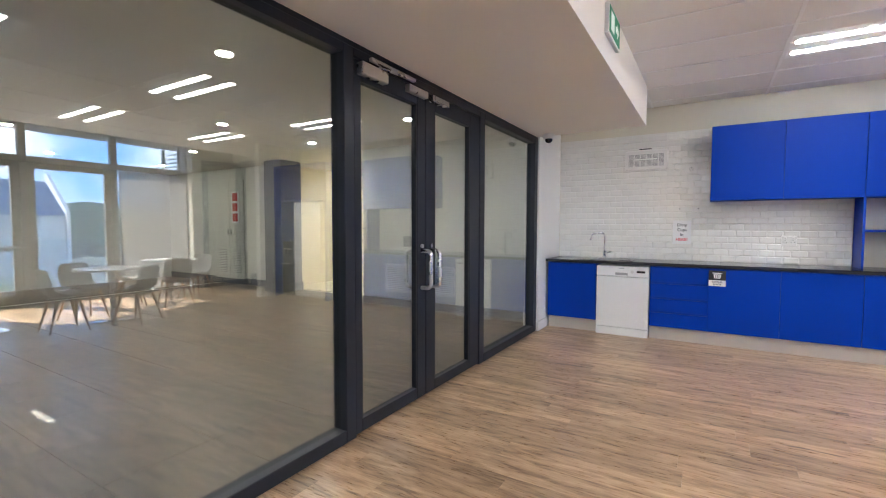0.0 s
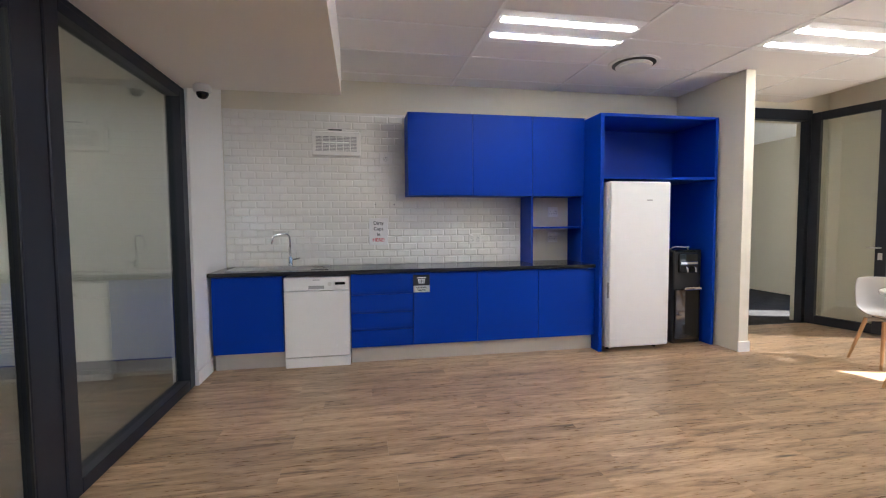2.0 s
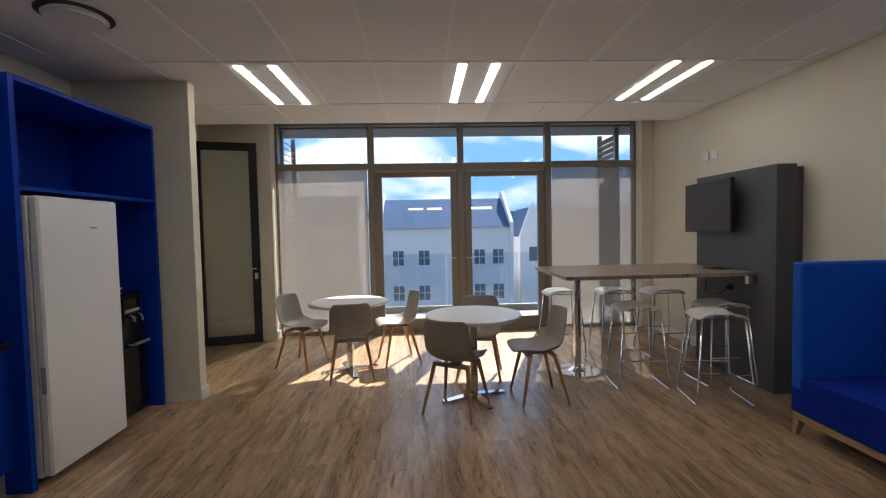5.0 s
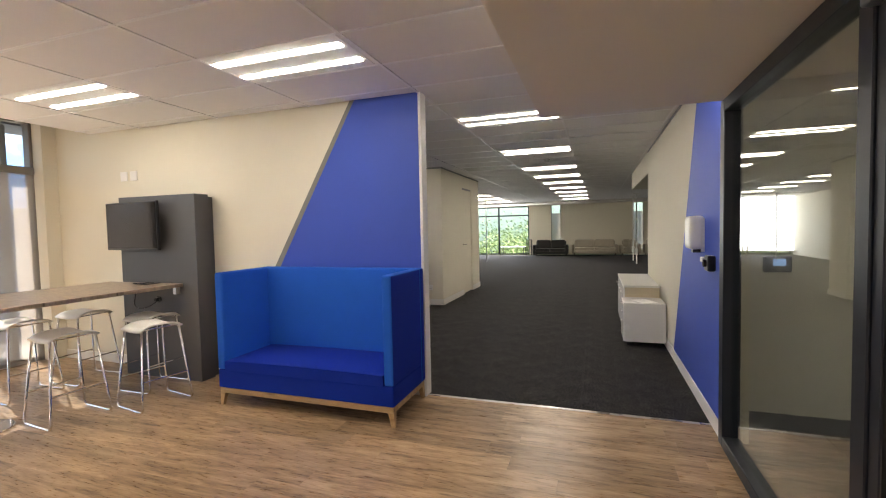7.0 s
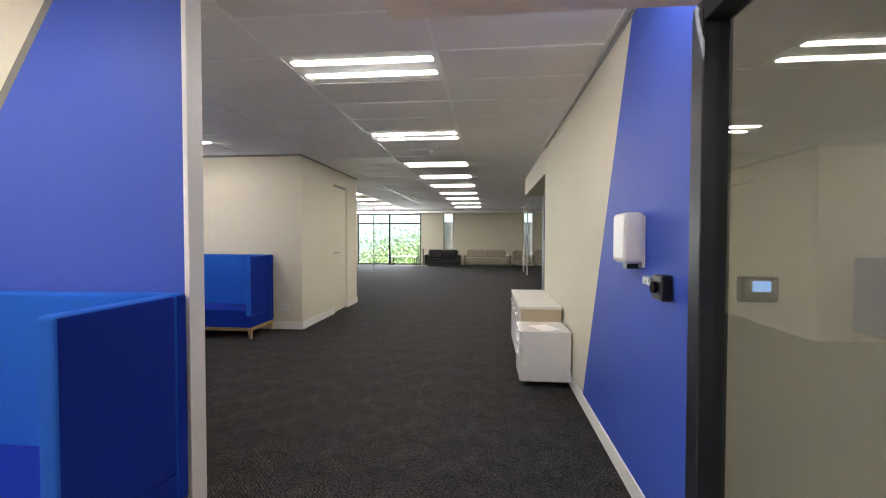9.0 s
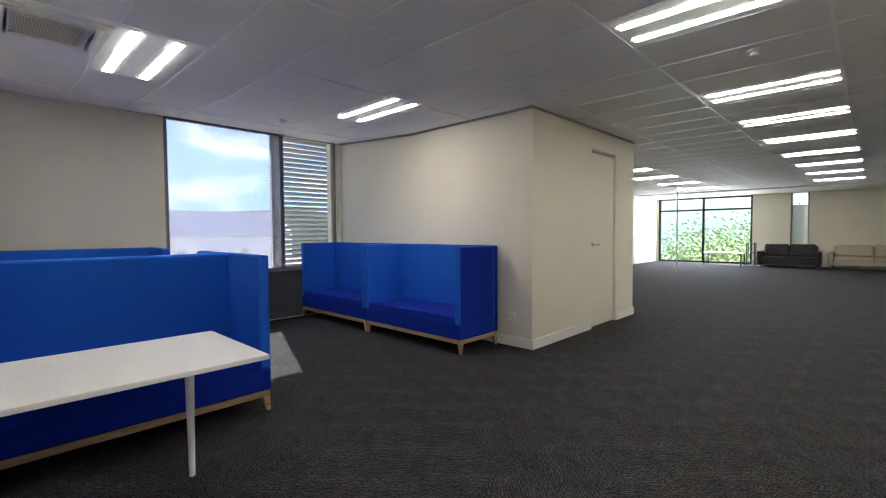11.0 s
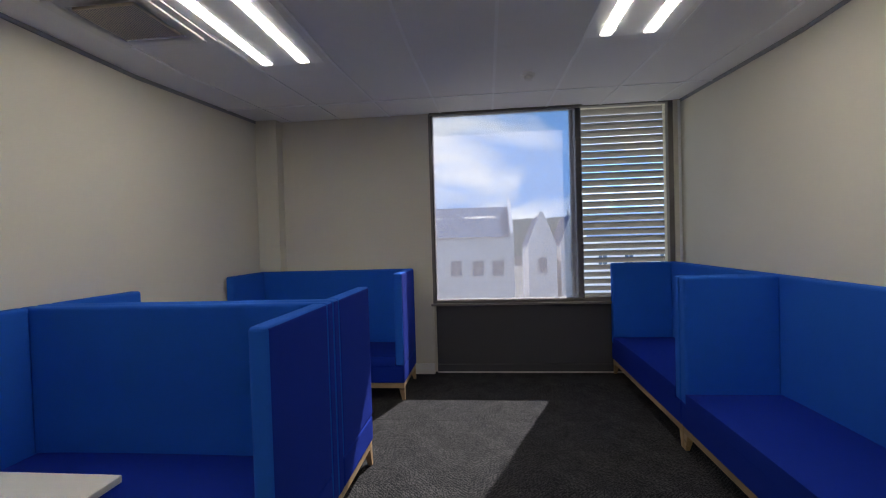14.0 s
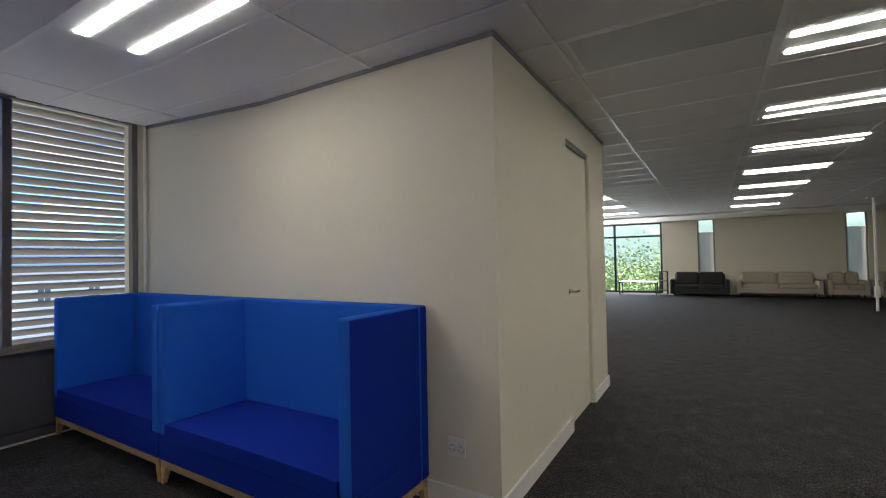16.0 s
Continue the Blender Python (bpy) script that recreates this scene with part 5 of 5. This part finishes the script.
part("cord", tube(bmesh.new(), bend([(4.28, -0.615, 0.87), (4.34, -0.56, 0.80), (4.50, -0.55, 0.76), (4.62, -0.58, 0.80), (4.60, -0.61, 1.0)], 0.06), 0.006), BLACK, cable, smooth=True)
part("plug", B(4.26, 4.30, -0.61, -0.57, 0.85, 0.89, bevel=0.005), BLACK, cable)
c2 = thing("table_cable", "black cable lying on the bar table", "cable")
part("cord", tube(bmesh.new(), bend([(4.30, -0.58, 1.061), (4.36, -0.42, 1.061), (4.28, -0.33, 1.085), (4.20, -0.40, 1.061), (4.18, -0.56, 1.061)], 0.05), 0.006), BLACK, c2, smooth=True)


def stool(m):
    s = thing("bar_stool", "white stacking bar stool on a chrome wire sled frame", "stool", m, "stools at the bar table")
    bm = bmesh.new()
    n = 8
    g = [[bm.verts.new((0.19 * u, 0.165 * v, 0.755 - 0.045 * abs(u) ** 3.5 + 0.012 * v * v)) for v in (2 * j / n - 1 for j in range(n + 1))] for u in (2 * i / n - 1 for i in range(n + 1))]
    for i in range(n):
        for j in range(n):
            bm.faces.new((g[i][j], g[i + 1][j], g[i + 1][j + 1], g[i][j + 1]))
    se = part("seat", bm, PLASTIC_W, s, "curved white plastic seat", smooth=True)
    so = se.modifiers.new("solid", "SOLIDIFY")
    so.thickness, so.offset = 0.014, -1
    for sx in (-1, 1):
        pts = bend([(sx * 0.165, 0.14, 0.722), (sx * 0.225, 0.215, 0.009), (sx * 0.225, -0.215, 0.009), (sx * 0.165, -0.14, 0.722)], 0.05, 5)
        part("side_frame", tube(bmesh.new(), pts, 0.009, 10), CHROME, s, smooth=True)
    for sy, z in ((-1, 0.27), (1, 0.27)):
        y = sy * (0.215 - 0.075 * z / 0.722)
        x = 0.225 - 0.06 * z / 0.722
        part("foot_bar", C((-x, y, z), (x, y, z), 0.008, seg=10), CHROME, s)
    part("seat_bar", C((-0.165, 0.13, 0.722), (0.165, 0.13, 0.722), 0.007, seg=8), CHROME, s)
    part("seat_bar", C((-0.165, -0.13, 0.722), (0.165, -0.13, 0.722), 0.007, seg=8), CHROME, s)
    return s


st = stool(pose(3.68, -0.06, 0, 0, 0, 80))
for x, y, a in ((4.10, 0.42, 84), (4.12, -0.40, 90), (5.08, -0.36, 92), (5.15, 0.18, 88), (5.18, 0.80, 90)):
    copy_thing(st, pose(x, y, 0, 0, 0, a))

# ---- office wall things ----
hd = thing("hand_dispenser", "white wall-mounted hand sanitiser dispenser", "dispenser")
part("body", B(-1.104, -0.99, -1.45, -1.22, 1.36, 1.64, bevel=0.03, seg=3), PLASTIC_W, hd)
part("back_plate", B(-1.104, -1.09, -1.44, -1.23, 1.34, 1.62), PLASTIC_W, hd)
part("drip_nozzle", B(-1.09, -1.03, -1.37, -1.30, 1.33, 1.36), BLACK, hd)
rd = thing("access_reader", "black door access reader on the blue wall", "card reader")
part("body", B(-1.104, -1.05, -0.98, -0.86, 1.21, 1.33, bevel=0.008), BLACK, rd)
part("sensor", C((-1.05, -0.92, 1.27), (-1.03, -0.92, 1.27), 0.028), BLACK_GLOSS, rd)
part("bracket", B(-1.104, -1.04, -1.08, -0.98, 1.27, 1.31, bevel=0.004), STEEL, rd)

ped = thing("drawer_pedestal", "white mobile drawer pedestal on castors", "drawer pedestal")
part("body", B(-1.09, -0.60, -3.75, -3.23, 0.06, 0.565, bevel=0.004), APPLIANCE, ped)
for z0, z1 in ((0.065, 0.31), (0.315, 0.44), (0.445, 0.56)):
    d = part("drawer_front", B(-0.60, -0.585, -3.745, -3.235, z0, z1, bevel=0.003), APPLIANCE, ped)
    part("grip", B(-0.586, -0.575, -3.56, -3.42, z1 - 0.035, z1 - 0.02, bevel=0.002), STEEL, d)
for x in (-1.03, -0.66):
    for y in (-3.70, -3.28):
        part("castor", C((x, y - 0.012, 0.03), (x, y + 0.012, 0.03), 0.03, seg=16), BLACK, ped)
paper = thing("paper_sheet", "sheet of paper lying on the pedestal", "paper", pose(-0.85, -3.42, 0.566, 0, 0, 25))
part("sheet", B(-0.105, 0.105, -0.148, 0.148, 0, 0.0015), PAPER, paper)
cr = thing("credenza", "cream low credenza with a white top and drawers", "cabinet")
part("body", B(-1.09, -0.64, -5.45, -3.85, 0.03, 0.69), CREAM_BOARD, cr)
part("top_panel", B(-1.095, -0.62, -5.48, -3.82, 0.69, 0.72, bevel=0.003), TABLE_W, cr)
for i in range(4):
    y0 = -5.44 + i * 0.397
    d = part("door", B(-0.64, -0.622, y0, y0 + 0.39, 0.04, 0.685, bevel=0.002), APPLIANCE, cr)
    part("handle", tube(bmesh.new(), bend([(-0.622, y0 + 0.12, 0.60), (-0.595, y0 + 0.12, 0.60), (-0.595, y0 + 0.27, 0.60), (-0.622, y0 + 0.27, 0.60)], 0.012), 0.005), STEEL, d)
part("plinth", B(-1.07, -0.66, -5.43, -3.87, 0.0, 0.03), BLACK, cr)

wt = thing("white_table", "rectangular white table with tapered white legs", "table")
part("tabletop", B(2.24, 3.11, -2.31, -1.04, 0.705, 0.732, bevel=0.003), TABLE_W, wt)
for y in (-2.04, -1.12):
    part("leg", C((2.68, y, 0), (2.68, y, 0.705), 0.016, 0.026, seg=16), TABLE_W, wt)
part("under_rail", B(2.64, 2.72, -2.07, -1.09, 0.675, 0.705), TABLE_W, wt)

bd = thing("door_block", "closed cream flush door in a recessed frame", "door", kind=S)
part("leaf", B(2.765, 2.81, -8.02, -7.222, 0.006, 2.50, bevel=0.002), WALL, bd)
for b in ((2.735, 2.835, -7.212, -7.192, 0, 2.538), (2.735, 2.835, -8.048, -8.028, 0, 2.538)):
    part("frame", B(*b), WALL, bd)
# Grey strips stand in for the shade in the gaps round the leaf.
part("head_shade", B(2.75, 2.878, -8.028, -7.212, 2.505, 2.538), SHADOW_TRIM, bd, "grey strip standing in for shade above the leaf")
part("edge_shade", B(2.77, 2.84, -7.222, -7.212, 0, 2.505), SHADOW_TRIM, bd)
h = C((2.765, -7.30, 1.19), (2.70, -7.30, 1.19), 0.010)
cyl(h, (2.704, -7.295, 1.19), (2.704, -7.43, 1.19), 0.010)
part("lever_handle", h, STEEL, bd)
part("handle_rose", C((2.765, -7.30, 1.19), (2.755, -7.30, 1.19), 0.026), STEEL, bd)

# ---- far office furniture ----
def low_sofa(name, x0, x1, material, label, y=-21.6, leg=0.14, h=0.78):
    s = thing(name, label, "sofa")
    part("base", B(x0 + 0.12, x1 - 0.12, y - 0.75, y, leg, leg + 0.16, bevel=0.02, seg=2), material, s)
    for a, b in ((x0, x0 + 0.14), (x1 - 0.14, x1)):
        part("armrest", B(a, b, y - 0.8, y + 0.02, leg - 0.02, 0.58, bevel=0.04, seg=3), material, s)
    part("backrest", B(x0 + 0.12, x1 - 0.12, y - 0.85, y - 0.65, leg, h, bevel=0.05, seg=3), material, s)
    xm = (x0 + x1) / 2
    for a, b in ((x0 + 0.15, xm - 0.005), (xm + 0.005, x1 - 0.15)):
        part("seat_cushion", B(a, b, y - 0.66, y + 0.01, leg + 0.16, leg + 0.30, bevel=0.03, seg=2), material, s)
        part("back_cushion", B(a + 0.02, b - 0.02, y - 0.68, y - 0.52, leg + 0.30, h + 0.06, bevel=0.05, seg=2), material, s)
    for x in (x0 + 0.12, x1 - 0.12):
        for yy in (y - 0.7, y - 0.08):
            part("leg", C((x, yy, 0), (x, yy, leg), 0.018, 0.025, seg=10), BARK if material is BEIGE else BLACK, s)
    return s


low_sofa("leather_sofa", 1.15, 3.0, LEATHER, "black leather sofa by the far window", leg=0.08)
low_sofa("fabric_sofa", -1.35, 0.95, BEIGE, "beige fabric sofa against the far wall")
low_sofa("armchair", -2.45, -1.45, BEIGE, "beige armchair on splayed legs by the far wall")
low_sofa("armchair", -3.6, -2.6, BEIGE, "beige armchair beside its twin")
ct = thing("coffee_table", "low black metal frame table by the window", "table")
part("tabletop", B(3.4, 4.7, -21.9, -21.2, 0.47, 0.50), BLACK_GLOSS, ct)
for x in (3.43, 4.67):
    for y in (-21.87, -21.23):
        part("leg", B(x - 0.02, x + 0.02, y - 0.02, y + 0.02, 0, 0.47), BLACK, ct)
sd = thing("shelf_rack", "black open metal rack beside the sofa", "shelf")
for x in (3.1, 3.35):
    for y in (-22.1, -21.8):
        part("post", B(x - 0.015, x + 0.015, y - 0.015, y + 0.015, 0, 0.88), BLACK, sd)
for z in (0.15, 0.5, 0.86):
    part("shelf", B(3.09, 3.36, -22.11, -21.79, z, z + 0.02), BLACK, sd)
for y in (-18.3, -16.6):
    pp = thing("power_pole", "slim white floor-to-ceiling power pole", "power pole", group="power poles")
    part("pole", B(-1.845, -1.795, y - 0.025, y + 0.025, 0, CEIL, bevel=0.004), PLASTIC_W, pp)
    part("socket_box", B(-1.87, -1.77, y - 0.05, y + 0.05, 0.35, 0.62, bevel=0.008), PLASTIC_W, pp)
    part("ceiling_collar", B(-1.95, -1.69, y - 0.12, y + 0.12, CEIL - 0.03, CEIL - 0.001), PLASTIC_W, pp)
glp = thing("glass_post", "thin steel post near the far window", "post")
part("post", C((4.6, -17.5, 0), (4.6, -17.5, CEIL), 0.02, seg=12), STEEL, glp)

# ---- lobby things ----
for x, z, w in ((-3.55, 0.465, 0.62), (-2.80, 0.465, 0.55)):
    v = thing("wall_vent", "white slatted ventilation grille low on the wall", "vent", group="lobby vents")
    part("frame", frame_bars(bmesh.new(), [(x - w / 2, x + w / 2, 4.975, 4.998, z - 0.23, z - 0.20), (x - w / 2, x + w / 2, 4.975, 4.998, z + 0.20, z + 0.23), (x - w / 2, x - w / 2 + 0.03, 4.975, 4.998, z - 0.20, z + 0.20), (x + w / 2 - 0.03, x + w / 2, 4.975, 4.998, z - 0.20, z + 0.20)], 0), WHITE, v)
    part("backing", B(x - w / 2, x + w / 2, 4.994, 4.999, z - 0.2, z + 0.2), SHADOW_TRIM, v)
    for i in range(13):
        s = part("slat", B(-w / 2 + 0.03, w / 2 - 0.03, -0.011, 0.011, -0.0015, 0.0015), WHITE, v)
        s.matrix_basis = pose(x, 4.984, z - 0.18 + i * 0.03, 35, 0, 0)
v = thing("wall_vent", "cream slatted ventilation grille low on the wall", "vent", group="lobby vents")
part("frame", B(-3.28, -2.82, -0.998, -0.985, 0.12, 0.66), LOBBY_WALL, v)
for i in range(16):
    s = part("slat", B(-0.20, 0.20, -0.011, 0.011, -0.0015, 0.0015), WHITE, v)
    s.matrix_basis = pose(-3.05, -0.978, 0.17 + i * 0.03, -35, 0, 0)
for y, sgn, xs in ((4.998, -1, (-4.05, -2.35)), (-0.998, 1, (-3.9, -2.4))):
    pn = thing("duct_door", "pale flush service door with a thin outline", "service door")
    part("leaf", B(xs[0], xs[1], min(y, y + sgn * 0.008), max(y, y + sgn * 0.008), 0.14, 2.06, bevel=0.002), LOBBY_WALL, pn)
    part("lock", B(xs[0] + 0.56, xs[0] + 0.74, min(y + sgn * 0.008, y + sgn * 0.018), max(y + sgn * 0.008, y + sgn * 0.018), 0.99, 1.16, bevel=0.003), SHADOW_TRIM, pn)
kp = thing("alarm_keypad", "dark alarm keypad with a lit blue display", "keypad")
part("body", B(-1.62, -1.44, -0.995, -0.965, 1.20, 1.32, bevel=0.008), GREY_PAINT, kp)
part("display", B(-1.58, -1.50, -0.966, -0.962, 1.25, 1.30), glow("keypad_display", (0.25, 0.45, 0.9), 0.12), kp)
fire = thing("duct_cupboard", "pale grey service cupboard doors with a fire equipment sign", "service cupboard")
for x0, x1, hx in ((-9.2, -8.68, -8.73), (-8.675, -8.155, -8.62)):
    d = part("door", B(x0, x1, 5.372, 5.398, 0.12, 2.35, bevel=0.003), LOBBY_WALL, fire)
    part("pull", B(hx - 0.02, hx + 0.02, 5.36, 5.372, 1.12, 1.24, bevel=0.003), SHADOW_TRIM, d)
    part("vent_back", B(x0 + 0.12, x1 - 0.12, 5.368, 5.372, 0.26, 0.78), SHADOW_TRIM, d)
    for i in range(13):
        part("vent_slat", B(x0 + 0.12, x1 - 0.12, 5.36, 5.368, 0.275 + i * 0.039, 0.295 + i * 0.039), WHITE, d)
board = part("sign_board", B(-8.58, -8.30, 5.360, 5.372, 1.38, 2.10, bevel=0.002), PAPER, fire, "white fire equipment sign with red symbols")
for i in range(3):
    part("sign_mark", B(-8.53, -8.35, 5.356, 5.360, 1.42 + i * 0.23, 1.60 + i * 0.23, bevel=0.002), RED, board)
plate = thing("wall_plate", "small white plate on the lobby wall", "wall plate")
part("plate", B(-9.66, -9.54, 5.385, 5.399, 1.80, 1.90, bevel=0.003), PLASTIC_W, plate)
for x, y in ((-2.4, 1.2), (-2.4, 3.6), (-4.6, 0.2), (-4.6, 2.6), (-4.6, 4.1), (-7.0, 1.2), (-7.0, 3.6), (-9.4, 2.4), (-9.4, 4.3)):
    d = thing("downlight", "small round recessed downlight in the lobby ceiling", "ceiling light", pose(x, y, 2.62), "lobby downlights")
    part("trim_ring", disc(bmesh.new(), (0, 0), 0.07, -0.006, 0.0, 24), WHITE, d)
    part("lens", disc(bmesh.new(), (0, 0), 0.055, -0.009, -0.006, 24), SPOT, d)
# Warm glow panels added overhead to brighten the corridor, not known fittings.
for x, y in ((-5.7, 7.5), (-5.7, 9.8)):
    d = thing("corridor_light", "warm glowing panel added to brighten the corridor", "ceiling light", pose(x, y, 2.62), "corridor lights")
    part("frame", B(-0.62, 0.62, -0.32, 0.32, -0.004, 0), WHITE, d)
    part("diffuser", B(-0.58, 0.58, -0.28, 0.28, -0.012, -0.004), WARM, d)
ben = thing("drinking_fountain", "steel panel recessed in the corridor wall", "wall fixture")
part("panel", B(-6.0, -5.2, 10.96, 10.998, 0.95, 1.45, bevel=0.006), STEEL, ben)
part("grille", B(-5.95, -5.25, 10.96, 10.998, 0.3, 0.8, bevel=0.006), KICK, ben)


# ---- floor pieces and wall tiles ----
def piece_mesh(cache, name, w, d, h, bevel, material):
    key = (round(w, 3), round(d, 3))
    if key not in cache:
        bm = bmesh.new()
        lo = [(-w / 2, -d / 2), (w / 2, -d / 2), (w / 2, d / 2), (-w / 2, d / 2)]
        vb = [bm.verts.new((x, y, -h)) for x, y in lo]
        vm = [bm.verts.new((x, y, -bevel)) for x, y in lo]
        vt = [bm.verts.new((x - math.copysign(bevel, x), y - math.copysign(bevel, y), 0)) for x, y in lo]
        bm.faces.new(vt)
        for a, b in ((vb, vm), (vm, vt)):
            for i in range(4):
                j = (i + 1) % 4
                bm.faces.new((a[i], a[j], b[j], b[i]))
        bmesh.ops.recalc_face_normals(bm, faces=bm.faces)
        me = bpy.data.meshes.new(name)
        bm.to_mesh(me)
        bm.free()
        me.materials.append(material)
        cache[key] = me
    return cache[key]


rnd = random.Random(5)
cache = {}
PW, PL = 0.181, 1.22
row = 0
y = -0.925
while y < 5.41:
    y1 = min(y + PW, 5.41)
    x = -1.11 - rnd.uniform(0.1, 1.1)
    while x < 6.5:
        a, b = max(x, -1.235), min(x + PL, 6.5)
        if b - a > 0.03:
            p = new("plank", piece_mesh(cache, "plank", b - a - 0.0004, y1 - y - 0.0004, 0.012, 0.0006, PLANK))
            p.parent = floor_lounge
            p.location = ((a + b) / 2, (y + y1) / 2, 0)
        x += PL
    y += PW

cache = {}
T = 0.5
ny = 0
for i in range(16):
    for j in range(16):
        x0, y0 = -1.11 + i * T, -0.955 - (j + 1) * T
        if x0 + T > 6.76 or (x0 + T / 2 > 2.73 and y0 < -5.69):
            continue
        p = new("carpet_tile", piece_mesh(cache, "carpet_tile", T - 0.0006, T - 0.0006, 0.012, 0.0008, CARPET))
        p.parent = floor_office
        p.matrix_basis = pose(x0 + T / 2, y0 + T / 2, 0)
cache = {}
for i in range(13):
    for j in range(11):
        p = new("floor_tile", piece_mesh(cache, "floor_tile", 0.597, 0.597, 0.012, 0.002, LOBBY_TILE))
        p.parent = floor_lobby
        p.location = (-1.53 - i * 0.6, -0.8 + j * 0.6, 0)
solid("floor_lobby_far", B(-12.0, -9.2, -1.1, 12, -0.011, 0.0), LOBBY_TILE, "grey porcelain floor at the back of the lobby", "floor", S)
solid("floor_corridor", B(-7.0, -4.45, 5.6, 12, -0.011, 0.001), CORRIDOR, "pale cream tile floor of the corridor", "floor", S)

# metro tiles: pillowed, in running bond, on the wall from the worktop up
TW, TH = 0.15, 0.075


def metro_mesh(w):
    bm = bmesh.new()
    b = min(0.010, w / 3)
    lo = [(0, 0), (w, 0), (w, TH - 0.002), (0, TH - 0.002)]
    hi = [(b, b), (w - b, b), (w - b, TH - 0.002 - b), (b, TH - 0.002 - b)]
    va = [bm.verts.new((x, 0.0, z)) for x, z in lo]
    vb = [bm.verts.new((x, -0.002, z)) for x, z in lo]
    vc = [bm.verts.new((x, -0.0055, z)) for x, z in hi]
    bm.faces.new(vc)
    for p, q in ((va, vb), (vb, vc)):
        for i in range(4):
            j = (i + 1) % 4
            bm.faces.new((p[i], p[j], q[j], q[i]))
    bmesh.ops.recalc_face_normals(bm, faces=bm.faces)
    me = bpy.data.meshes.new("wall_tile")
    bm.to_mesh(me)
    bm.free()
    me.materials.append(METRO)
    return me


grout = part("grout_bed", B(-1.055, 2.08, 5.404, 5.409, 0.90, 2.50), GROUT, wall_kitchen)
cache = {}
for r in range(21):
    z = 0.902 + r * TH
    x = -1.055 - (TW / 2 if r % 2 else 0)
    while x < 2.08:
        a, b = max(x, -1.055), min(x + TW, 2.08)
        if b - a > 0.03 and not (a > 0.80 and z > 1.63):
            w = round(b - a - 0.002, 4)
            if w not in cache:
                cache[w] = metro_mesh(w)
            p = new("wall_tile", cache[w])
            p.parent = wall_kitchen
            p.location = (a + 0.0015, 5.404, z)
        x += TW
